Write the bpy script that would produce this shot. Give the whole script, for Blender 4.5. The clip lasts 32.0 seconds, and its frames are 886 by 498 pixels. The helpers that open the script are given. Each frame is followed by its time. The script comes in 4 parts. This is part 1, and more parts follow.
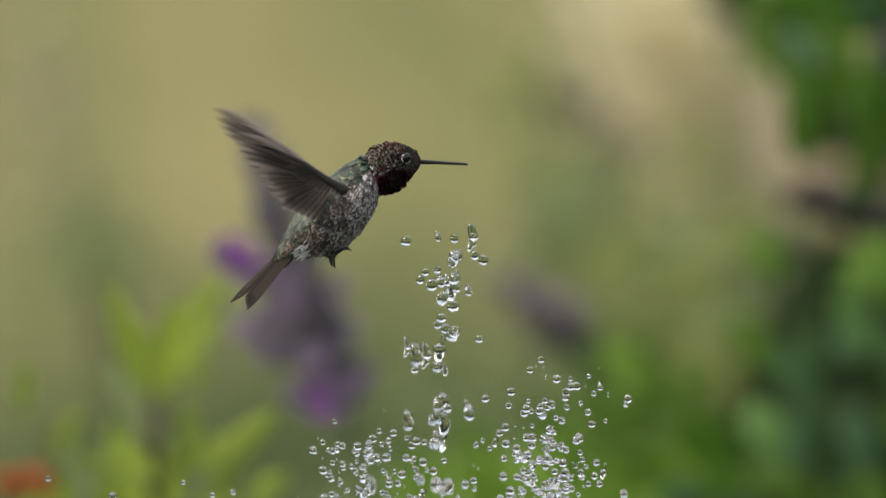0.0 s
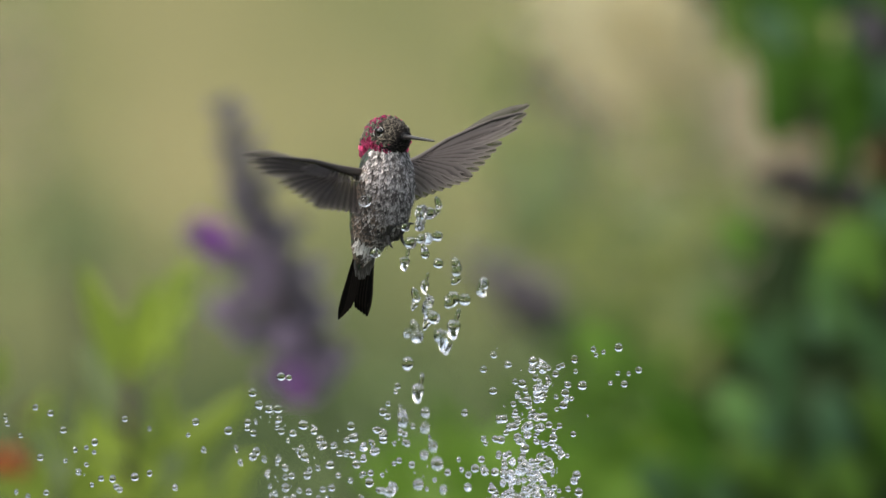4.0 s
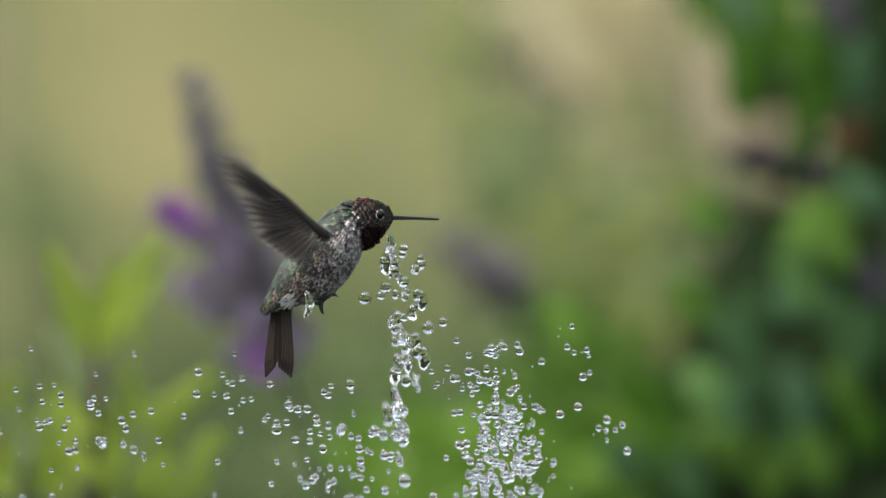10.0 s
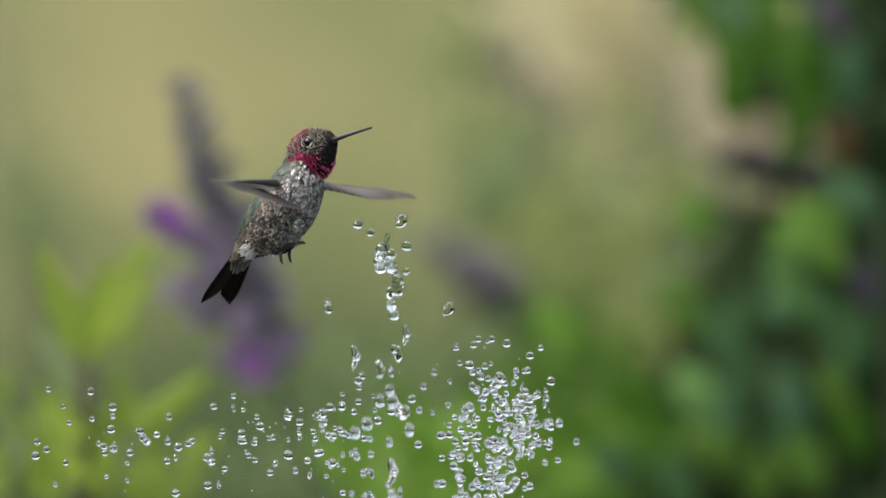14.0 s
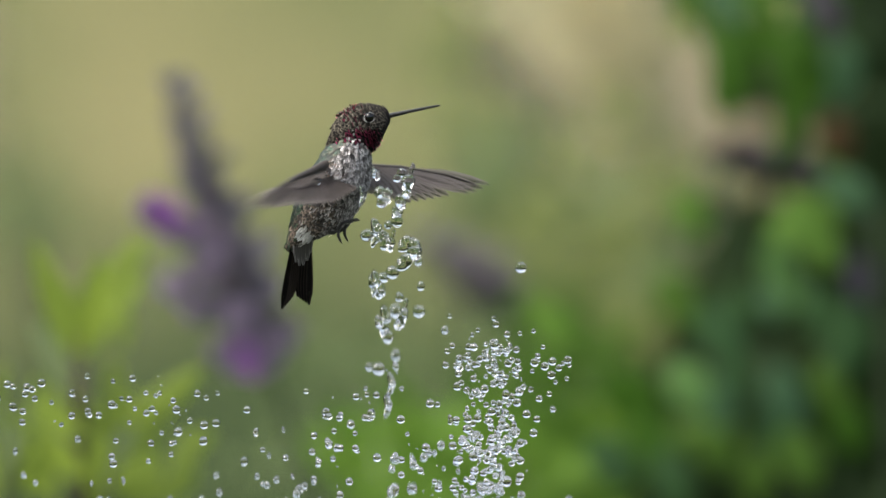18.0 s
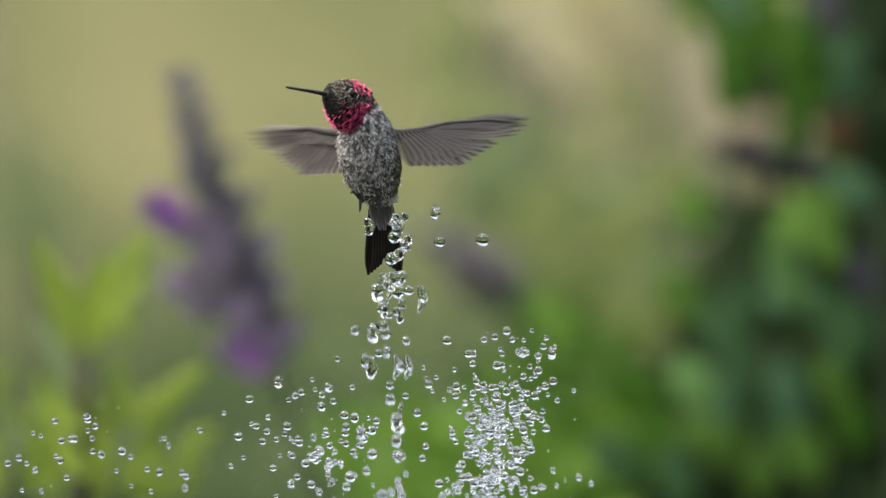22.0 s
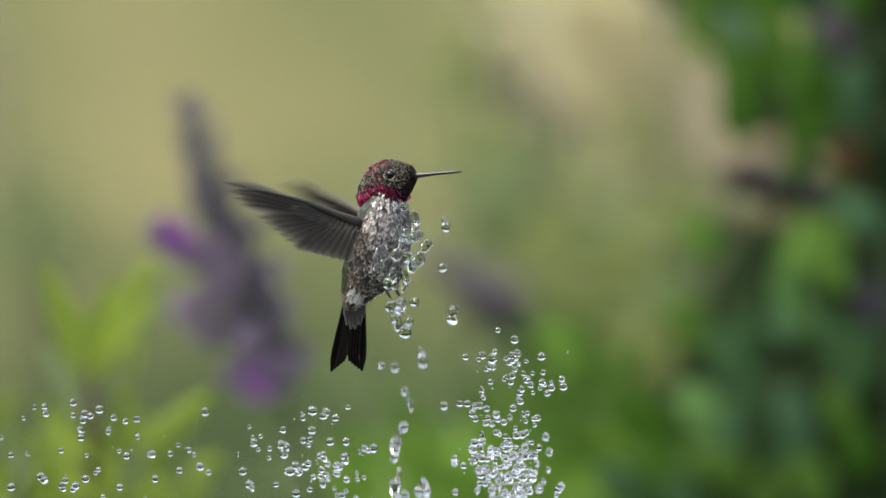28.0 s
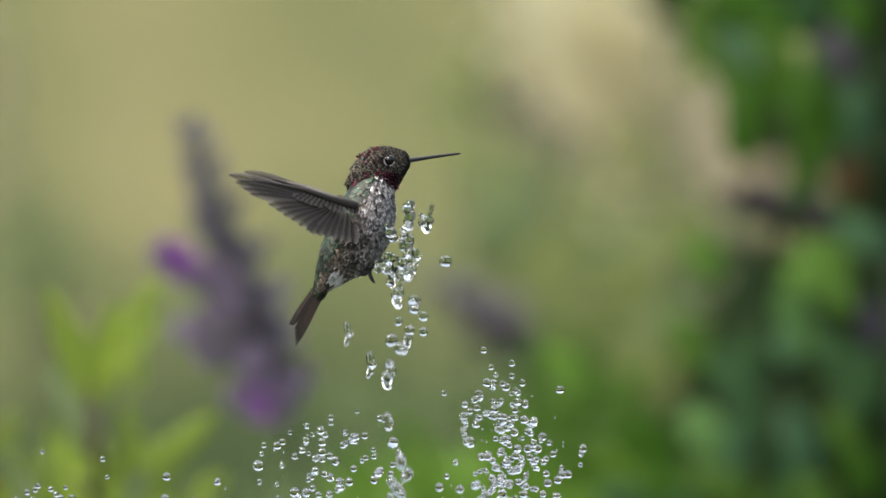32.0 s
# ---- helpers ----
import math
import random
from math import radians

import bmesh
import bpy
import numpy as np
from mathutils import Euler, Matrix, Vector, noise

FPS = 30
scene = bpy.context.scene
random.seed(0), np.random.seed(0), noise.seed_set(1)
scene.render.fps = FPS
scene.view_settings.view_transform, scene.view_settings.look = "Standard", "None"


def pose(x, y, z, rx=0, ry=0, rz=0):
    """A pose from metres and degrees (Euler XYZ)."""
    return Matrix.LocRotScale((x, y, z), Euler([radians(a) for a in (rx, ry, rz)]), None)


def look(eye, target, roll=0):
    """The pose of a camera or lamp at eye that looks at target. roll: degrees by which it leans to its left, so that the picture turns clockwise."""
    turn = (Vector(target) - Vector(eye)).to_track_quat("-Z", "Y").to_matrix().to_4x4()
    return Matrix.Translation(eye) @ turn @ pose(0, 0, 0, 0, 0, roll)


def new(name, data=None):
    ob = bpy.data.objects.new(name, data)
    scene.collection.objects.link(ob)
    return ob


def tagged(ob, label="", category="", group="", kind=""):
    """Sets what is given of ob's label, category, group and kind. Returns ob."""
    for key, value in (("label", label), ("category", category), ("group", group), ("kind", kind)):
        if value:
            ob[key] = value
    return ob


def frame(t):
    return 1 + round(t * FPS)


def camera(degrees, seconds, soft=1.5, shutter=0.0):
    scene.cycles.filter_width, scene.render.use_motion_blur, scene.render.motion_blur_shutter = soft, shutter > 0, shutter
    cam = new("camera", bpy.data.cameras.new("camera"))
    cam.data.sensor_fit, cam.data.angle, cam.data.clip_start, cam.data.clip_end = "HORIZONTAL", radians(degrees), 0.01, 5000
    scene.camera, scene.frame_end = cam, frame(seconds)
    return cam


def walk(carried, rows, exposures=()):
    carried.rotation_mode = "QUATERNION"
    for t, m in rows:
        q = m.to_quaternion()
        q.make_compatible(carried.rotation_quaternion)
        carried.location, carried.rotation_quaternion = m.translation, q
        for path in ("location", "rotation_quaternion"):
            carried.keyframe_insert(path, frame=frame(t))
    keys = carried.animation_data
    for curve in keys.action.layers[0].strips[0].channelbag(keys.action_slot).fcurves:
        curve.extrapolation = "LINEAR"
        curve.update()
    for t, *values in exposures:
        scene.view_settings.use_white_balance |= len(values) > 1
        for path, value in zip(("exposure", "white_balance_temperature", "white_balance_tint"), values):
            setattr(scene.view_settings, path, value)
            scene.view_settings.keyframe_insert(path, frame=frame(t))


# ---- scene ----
# ---- camera ----
EYE = (0, -4, 1.35)
cam = camera(4.6, 32.0, soft=1.5, shutter=0.13)
cam.data.dof.use_dof = True
cam.data.dof.focus_distance = 4.015
cam.data.dof.aperture_fstop = 8.2
walk(cam, [
    (0, look(EYE, (-0.0267, 0, 1.0155))),
    (0.5, look(EYE, (-0.0259, 0, 1.0150))),
    (1, look(EYE, (-0.0247, 0, 1.0142))),
    (1.5, look(EYE, (-0.0233, 0, 1.0130))),
    (2, look(EYE, (-0.0217, 0, 1.0119))),
    (2.5, look(EYE, (-0.0202, 0, 1.0108))),
    (3, look(EYE, (-0.0190, 0, 1.0097))),
    (3.5, look(EYE, (-0.0183, 0, 1.0092))),
    (5.5, look(EYE, (-0.0140, 0, 1.0078))),
    (6, look(EYE, (-0.0135, 0, 1.0073))),
    (6.5, look(EYE, (-0.0126, 0, 1.0064))),
    (7, look(EYE, (-0.0113, 0, 1.0056))),
    (7.5, look(EYE, (-0.0100, 0, 1.0051))),
    (8, look(EYE, (-0.0089, 0, 1.0044))),
    (8.5, look(EYE, (-0.0077, 0, 1.0033))),
    (9, look(EYE, (-0.0066, 0, 1.0021))),
    (9.5, look(EYE, (-0.0057, 0, 1.0011))),
    (10, look(EYE, (-0.0049, 0, 1.0003))),
    (10.5, look(EYE, (-0.0042, 0, 0.9999))),
    (11, look(EYE, (-0.0035, 0, 0.9995))),
    (11.5, look(EYE, (-0.0031, 0, 0.9994))),
    (12, look(EYE, (-0.0028, 0, 1.0000))),
    (12.5, look(EYE, (-0.0024, 0, 1.0011))),
    (13, look(EYE, (-0.0020, 0, 1.0016))),
    (13.5, look(EYE, (-0.0018, 0, 1.0016))),
    (14, look(EYE, (-0.0016, 0, 1.0017))),
    (14.5, look(EYE, (-0.0016, 0, 1.0018))),
    (16.5, look(EYE, (0.0005, 0, 1.0004))),
    (17, look(EYE, (0.0007, 0, 1.0003))),
    (17.5, look(EYE, (0.0008, 0, 1.0001))),
    (18, look(EYE, (0.0006, 0, 1.0000))),
    (18.5, look(EYE, (0.0002, 0, 1.0000))),
    (19, look(EYE, (0.0001, 0, 1.0000))),
    (19.5, look(EYE, (0.0004, 0, 0.9996))),
    (20, look(EYE, (0.0008, 0, 0.9989))),
    (20.5, look(EYE, (0.0009, 0, 0.9985))),
    (21, look(EYE, (0.0007, 0, 0.9983))),
    (21.5, look(EYE, (0.0001, 0, 0.9984))),
    (22, look(EYE, (-0.0007, 0, 0.9987))),
    (22.5, look(EYE, (-0.0016, 0, 0.9989))),
    (23, look(EYE, (-0.0024, 0, 0.9995))),
    (23.5, look(EYE, (-0.0034, 0, 1.0005))),
    (24, look(EYE, (-0.0047, 0, 1.0017))),
    (24.5, look(EYE, (-0.0056, 0, 1.0027))),
    (25, look(EYE, (-0.0058, 0, 1.0036))),
    (25.5, look(EYE, (-0.0057, 0, 1.0041))),
    (27.5, look(EYE, (-0.0035, 0, 1.0079))),
    (28, look(EYE, (-0.0033, 0, 1.0083))),
    (28.5, look(EYE, (-0.0030, 0, 1.0087))),
    (29, look(EYE, (-0.0028, 0, 1.0089))),
    (29.5, look(EYE, (-0.0028, 0, 1.0093))),
    (30, look(EYE, (-0.0032, 0, 1.0101))),
    (30.5, look(EYE, (-0.0039, 0, 1.0114))),
    (31, look(EYE, (-0.0044, 0, 1.0132))),
    (31.5, look(EYE, (-0.0045, 0, 1.0148))),
    (32, look(EYE, (-0.0045, 0, 1.0163))),
], exposures=[(0, -0.05, 6850, 8), (5, 0.06, 6450, 6), (12, 0.14, 6400, 5), (32, 0.13, 6400, 5)])

# ---- world and sun ----
SUN_ELEVATION, SUN_TURN = radians(57), radians(262)
world = bpy.data.worlds.new("sky")
scene.world = world
world.use_nodes = True
wn = world.node_tree
sky = wn.nodes.new("ShaderNodeTexSky")
sky.sky_type, sky.sun_disc = "NISHITA", False
sky.sun_elevation, sky.sun_rotation = SUN_ELEVATION, SUN_TURN
sky.dust_density = 6.0
thin_cloud = wn.nodes.new("ShaderNodeHueSaturation")
thin_cloud.inputs["Saturation"].default_value = 0.62
wn.links.new(sky.outputs[0], thin_cloud.inputs["Color"])
wn.links.new(thin_cloud.outputs[0], wn.nodes["Background"].inputs[0])
wn.nodes["Background"].inputs[1].default_value = 0.345
sun_data = bpy.data.lights.new("sun", "SUN")
sun_data.energy, sun_data.angle, sun_data.color = 0.95, radians(8), (1, 0.95, 0.86)
sun = new("sun", sun_data)
sun.matrix_world = look((math.sin(SUN_TURN) * math.cos(SUN_ELEVATION) * 20,
                         math.cos(SUN_TURN) * math.cos(SUN_ELEVATION) * 20, math.sin(SUN_ELEVATION) * 20), (0, 0, 0))


# ---- materials ----
class Mat:
    """A node material with short ways to add nodes."""

    def __init__(self, name, rough=0.6, metal=0.0, spec=0.5):
        self.m = bpy.data.materials.new(name)
        self.m.use_nodes = True
        self.t = self.m.node_tree
        self.b = self.t.nodes["Principled BSDF"]
        self.b.inputs["Roughness"].default_value = rough
        self.b.inputs["Metallic"].default_value = metal
        self.b.inputs["Specular IOR Level"].default_value = spec

    def node(self, kind, **given):
        n = self.t.nodes.new("ShaderNode" + kind)
        for k, v in given.items():
            n.inputs[k.replace("_", " ")].default_value = v
        return n

    def link(self, a, b):
        self.t.links.new(a, b)

    def coord(self, which="Object", scale=(1, 1, 1)):
        c, mp = self.node("TexCoord"), self.node("Mapping")
        mp.inputs["Scale"].default_value = scale
        self.link(c.outputs[which], mp.inputs[0])
        return mp.outputs[0]

    def noise(self, scale, detail=3.0, vec=None):
        n = self.node("TexNoise", Scale=scale, Detail=detail)
        self.link(vec or self.coord(), n.inputs["Vector"])
        return n.outputs["Fac"]

    def ramp(self, fac, stops):
        r = self.node("ValToRGB")
        while len(r.color_ramp.elements) < len(stops):
            r.color_ramp.elements.new(0.5)
        for e, (p, c) in zip(r.color_ramp.elements, stops):
            e.position, e.color = p, (*c, 1)
        self.link(fac, r.inputs[0])
        return r.outputs[0]

    def mix(self, fac, a, b, mode="MIX"):
        n = self.t.nodes.new("ShaderNodeMix")
        n.data_type, n.blend_type = "RGBA", mode
        for sock, v in ((n.inputs[0], fac), (n.inputs[6], a), (n.inputs[7], b)):
            if isinstance(v, (int, float)):
                sock.default_value = v
            elif isinstance(v, tuple):
                sock.default_value = (*v, 1)
            else:
                self.link(v, sock)
        return n.outputs[2]

    def base(self, c):
        if isinstance(c, tuple):
            self.b.inputs["Base Color"].default_value = (*c, 1)
        else:
            self.link(c, self.b.inputs["Base Color"])

    def bump(self, height, strength=0.3, distance=0.001):
        n = self.node("Bump", Strength=strength, Distance=distance)
        self.link(height, n.inputs["Height"])
        self.link(n.outputs[0], self.b.inputs["Normal"])

    def random(self, which="Random Per Island"):
        if which == "Random Per Island":
            return self.node("NewGeometry").outputs["Random Per Island"]
        return self.node("ObjectInfo").outputs["Random"]

    def translucent(self, colour, share):
        tr, mx = self.node("BsdfTranslucent"), self.node("MixShader", Fac=share)
        if isinstance(colour, tuple):
            tr.inputs[0].default_value = (*colour, 1)
        else:
            self.link(colour, tr.inputs[0])
        self.link(self.b.outputs[0], mx.inputs[1])
        self.link(tr.outputs[0], mx.inputs[2])
        self.link(mx.outputs[0], self.t.nodes["Material Output"].inputs[0])


def feather_mat(name, centre, edge, low=0.35, high=0.8, rough=0.55, metal=0.0, spread=0.45, share=0.0, barbs=14.0, blotch=0.0, spec=0.4):
    """Small feathers: a dark middle, a paler fringe, each one a little different."""
    k = Mat(name, rough, metal, spec)
    u = k.node("TexCoord").outputs["UV"]
    sep = k.node("SeparateXYZ")
    k.link(u, sep.inputs[0])
    ramp = k.ramp(sep.outputs[1], [(low, centre), (high, edge)])
    value = k.node("MapRange")
    value.inputs["To Min"].default_value, value.inputs["To Max"].default_value = 1 - spread, 1 + spread
    k.link(k.random(), value.inputs[0])
    grey = k.node("CombineColor")
    for i in range(3):
        k.link(value.outputs[0], grey.inputs[i])
    mp = k.node("Mapping")
    mp.inputs["Scale"].default_value = (barbs, 2.0, 1.0)
    k.link(u, mp.inputs[0])
    comb = k.node("CombineXYZ")
    k.link(k.random(), comb.inputs[2])
    shift = k.node("VectorMath")
    k.link(mp.outputs[0], shift.inputs[0])
    far_off = k.node("VectorMath")
    far_off.operation = "SCALE"
    far_off.inputs["Scale"].default_value = 40.0
    k.link(comb.outputs[0], far_off.inputs[0])
    k.link(far_off.outputs[0], shift.inputs[1])
    streak = k.noise(1.0, 2, shift.outputs[0])
    col = k.mix(1.0, ramp, grey.outputs[0], "MULTIPLY")
    col = k.mix(0.5, col, k.ramp(streak, [(0.35, (0.4, 0.4, 0.4)), (0.65, (1.0, 1.0, 1.0))]), "MULTIPLY")
    if blotch:
        spots = k.ramp(k.noise(blotch, 3), [(0.41, (0.32, 0.29, 0.27)), (0.54, (1.38, 1.35, 1.33))])
        col = k.mix(1.0, col, spots, "MULTIPLY")
    k.base(col)
    k.bump(streak, 0.5, 0.0002)
    if share:
        k.b.inputs["Alpha"].default_value = 0.7
        k.translucent(col, share)
    return k.m


def leaf_mat(name, dark, light, tip=None, share=0.3, rough=0.7):
    k = Mat(name, rough, 0.0, 0.3)
    tip = tip or light
    c = k.mix(k.random(), dark, light)
    c = k.mix(k.ramp(k.noise(60), [(0.35, (0, 0, 0)), (0.7, (1, 1, 1))]), c, tip)
    k.base(c)
    k.bump(k.noise(300), 0.3, 0.001)
    k.translucent(c, share)
    return k.m


def plain_mat(name, colour, rough=0.5, vary=0.25, scale=400, metal=0.0, spec=0.5):
    k = Mat(name, rough, metal, spec)
    dark = tuple(v * (1 - vary) for v in colour)
    light = tuple(min(1, v * (1 + vary)) for v in colour)
    n = k.noise(scale)
    k.base(k.ramp(n, [(0.3, dark), (0.7, light)]))
    k.bump(n, 0.25, 0.0004)
    return k.m


GREY = feather_mat("breast_feather", (0.045, 0.038, 0.036), (0.6, 0.56, 0.545), 0.45, 0.9, 0.65, spread=0.35, blotch=260.0)
PALE = feather_mat("pale_throat_feather", (0.11, 0.1, 0.096), (0.62, 0.58, 0.57), 0.4, 0.92, 0.7, spread=0.45, blotch=420.0)
SPOT = feather_mat("spot_feather", (0.045, 0.036, 0.035), (0.1, 0.085, 0.08), 0.6, 1.0, 0.65, spread=0.5)
WHITE = feather_mat("vent_feather", (0.42, 0.4, 0.38), (0.7, 0.68, 0.65), spread=0.2)
FLANK = feather_mat("flank_feather", (0.028, 0.021, 0.0165), (0.235, 0.18, 0.145), 0.52, 0.95, 0.6, 0.0, 0.55, blotch=210.0)
GREEN = feather_mat("back_feather", (0.012, 0.036, 0.02), (0.09, 0.09, 0.06), 0.58, 0.95, 0.4, 0.25, 0.5, blotch=300.0)
BROWN = feather_mat("crown_feather", (0.017, 0.0135, 0.011), (0.27, 0.23, 0.18), 0.66, 1.0, 0.75, spread=0.4, spec=0.12)
MAGENTA = feather_mat("gorget_feather", (0.5, 0.015, 0.1), (0.85, 0.1, 0.26), 0.3, 0.9, 0.35, 0.35, 0.5)
DARK = feather_mat("chin_feather", (0.008, 0.0065, 0.0065), (0.065, 0.052, 0.05), 0.62, 1.0, 0.75, spec=0.12)
FLIGHT = feather_mat("flight_feather", (0.085, 0.069, 0.063), (0.46, 0.395, 0.365), 0.3, 0.92, 0.6, 0.0, 0.45, 0.4, 9.0, spec=0.3)
COVERT = feather_mat("covert_feather", (0.075, 0.06, 0.052), (0.26, 0.21, 0.19), 0.3, 0.95, 0.55, 0.0, 0.3)
UNDERTAIL = feather_mat("undertail_feather", (0.1, 0.085, 0.075), (0.42, 0.38, 0.35), 0.4, 0.9, 0.7, spread=0.4)
TAIL = feather_mat("tail_feather", (0.009, 0.0066, 0.0056), (0.06, 0.043, 0.035), 0.5, 0.98, 0.8, 0.0, 0.5, 0.0, 9.0, spec=0.1)
SKIN = plain_mat("under_plumage", (0.07, 0.062, 0.055), 0.8)
DARK_SKIN = plain_mat("head_skin", (0.02, 0.018, 0.017), 0.7)
BILL = plain_mat("bill_horn", (0.018, 0.016, 0.015), 0.28, 0.4, 900)
EYE_MAT = plain_mat("dark_eye", (0.004, 0.0035, 0.003), 0.06, 0.2, spec=0.5)
FOOT = plain_mat("foot_skin", (0.03, 0.026, 0.024), 0.5, 0.4, 1500)

water = Mat("water", 0.0)
water.b.inputs["Transmission Weight"].default_value = 1.0
water.b.inputs["IOR"].default_value = 1.333
water.base((1.0, 1.0, 1.0))
WATER = water.m
LIME = leaf_mat("lime_leaf", (0.207, 0.288, 0.038), (0.325, 0.395, 0.072), (0.262, 0.35, 0.058), 0.5)
PALE_LIME = leaf_mat("pale_lime_leaf", (0.207, 0.265, 0.115), (0.265, 0.317, 0.156), None, 0.4)
# near-black green: the shade inside the shrub is in this colour
SHADED_BUSH = leaf_mat("shaded_bush_leaf", (0.0098, 0.025, 0.0062), (0.038, 0.069, 0.0138), (0.0236, 0.0485, 0.0083), 0.3)
DEEP_GREEN = leaf_mat("deep_green_leaf", (0.03, 0.085, 0.002), (0.052, 0.135, 0.004), None, 0.35)
TEAL = leaf_mat("grey_green_leaf", (0.0519, 0.115, 0.0519), (0.0866, 0.173, 0.075), None, 0.35)
DARK_TEAL = leaf_mat("dark_grey_green_leaf", (0.031, 0.072, 0.021), (0.053, 0.122, 0.035), None, 0.3)
BUSH_LIGHT = leaf_mat("young_bush_leaf", (0.115, 0.231, 0.0577), (0.168, 0.3, 0.0811), (0.139, 0.265, 0.0693), 0.4)
YELLOW_GREEN = leaf_mat("yellow_green_leaf", (0.104, 0.214, 0.026), (0.15, 0.271, 0.0404), None, 0.4)
LOW_GREEN = leaf_mat("low_leaf", (0.0866, 0.197, 0.0144), (0.161, 0.277, 0.0317), None, 0.4)
MID_GREEN = leaf_mat("mid_leaf", (0.0375, 0.0952, 0.00693), (0.0983, 0.185, 0.0202), None, 0.35)
OLIVE = leaf_mat("olive_leaf", (0.211, 0.257, 0.0741), (0.304, 0.339, 0.113), None, 0.4)
GREY_GREEN = leaf_mat("sage_leaf", (0.148, 0.203, 0.078), (0.211, 0.265, 0.109), None, 0.35)
TAUPE = leaf_mat("withered_leaf", (0.36, 0.29, 0.185), (0.46, 0.38, 0.25), None, 0.3)
RUST = leaf_mat("rusty_leaf", (0.075, 0.04, 0.014), (0.13, 0.065, 0.022), None, 0.3)
PURPLE = leaf_mat("purple_petal", (0.33, 0.11, 0.42), (0.47, 0.2, 0.57), (0.39, 0.15, 0.49), 0.45)
MAUVE = leaf_mat("mauve_petal", (0.225, 0.165, 0.245), (0.305, 0.235, 0.325), None, 0.4)
CALYX = leaf_mat("dusky_calyx", (0.135, 0.115, 0.14), (0.22, 0.19, 0.22), None, 0.35)
DUSK = leaf_mat("dark_calyx", (0.0433, 0.0346, 0.0462), (0.075, 0.0635, 0.0779), None, 0.2)
trees = Mat("tree_line", 0.9, 0.0, 0.2)
clump = trees.noise(0.6, 6)
trees.base(trees.ramp(clump, [(0.35, (0.008, 0.014, 0.005)), (0.7, (0.04, 0.055, 0.018))]))
trees.bump(clump, 1.0, 0.6)
TREES = trees.m
STEM = plain_mat("green_stem", (0.072, 0.096, 0.04), 0.6, 0.3, 80)
WOOD = plain_mat("brown_twig", (0.056, 0.04, 0.028), 0.8, 0.4, 120)
ORANGE = leaf_mat("orange_petal", (0.312, 0.0562, 0.0125), (0.406, 0.106, 0.0312), None, 0.3)
STRAW = leaf_mat("dry_straw", (0.73, 0.67, 0.44), (0.81, 0.75, 0.53), None, 0.5, 0.9)
STONE = plain_mat("basin_stone", (0.17, 0.18, 0.18), 0.5, 0.3, 25)

lawn = Mat("dry_lawn", 0.95, 0.0, 0.08)
lv = lawn.coord("Object", (1, 0.07, 1))
patch = lawn.noise(2.6, 2, lv)
tuft = lawn.noise(30, 4)
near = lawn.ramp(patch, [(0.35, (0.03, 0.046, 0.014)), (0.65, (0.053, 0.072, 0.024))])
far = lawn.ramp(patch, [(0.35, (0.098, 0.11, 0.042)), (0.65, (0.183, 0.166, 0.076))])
sep = lawn.node("SeparateXYZ")
lawn.link(lawn.coord(), sep.inputs[0])
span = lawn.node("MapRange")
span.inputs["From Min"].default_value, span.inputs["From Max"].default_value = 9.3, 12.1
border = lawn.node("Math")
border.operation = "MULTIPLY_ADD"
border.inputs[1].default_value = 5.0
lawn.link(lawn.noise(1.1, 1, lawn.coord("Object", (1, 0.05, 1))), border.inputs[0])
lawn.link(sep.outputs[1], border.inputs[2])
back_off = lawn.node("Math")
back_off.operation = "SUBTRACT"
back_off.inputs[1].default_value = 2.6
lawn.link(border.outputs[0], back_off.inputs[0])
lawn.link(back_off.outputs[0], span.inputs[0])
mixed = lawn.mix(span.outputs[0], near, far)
lawn.base(lawn.mix(0.35, mixed, lawn.ramp(tuft, [(0.3, (0.5, 0.5, 0.4)), (0.7, (1, 1, 1))]), "MULTIPLY"))
lawn.bump(tuft, 0.6, 0.03)
LAWN = lawn.m


# ---- mesh helpers ----
def mesh_of(name, bm, material, smooth=True):
    data = bpy.data.meshes.new(name)
    bm.to_mesh(data)
    bm.free()
    for p in data.polygons:
        p.use_smooth = smooth
    data.materials.append(material)
    return data


def part(name, bm, material, parent, label="", smooth=True):
    ob = new(name, bm if isinstance(bm, bpy.types.Mesh) else mesh_of(name, bm, material, smooth))
    ob.parent = parent
    if label:
        ob["label"] = label
    return ob


def loft(stations, segs=24):
    """A closed body of rings along x: x, centre height, half width, half height."""
    bm = bmesh.new()
    rings = []
    for x, zc, ry, rz in stations:
        rings.append([bm.verts.new((x, ry * math.cos(a), zc + rz * math.sin(a)))
                      for a in (2 * math.pi * i / segs for i in range(segs))])
    for a, b in zip(rings, rings[1:]):
        for i in range(segs):
            bm.faces.new((a[i], b[i], b[(i + 1) % segs], a[(i + 1) % segs]))
    bm.faces.new(rings[0])
    bm.faces.new(rings[-1][::-1])
    bmesh.ops.recalc_face_normals(bm, faces=bm.faces)
    return bm


def between(stations, x):
    for a, b in zip(stations, stations[1:]):
        if (a[0] - x) * (b[0] - x) <= 0 and a[0] != b[0]:
            s = (x - a[0]) / (b[0] - a[0])
            return [u + (v - u) * s for u, v in zip(a, b)]
    return stations[-1]


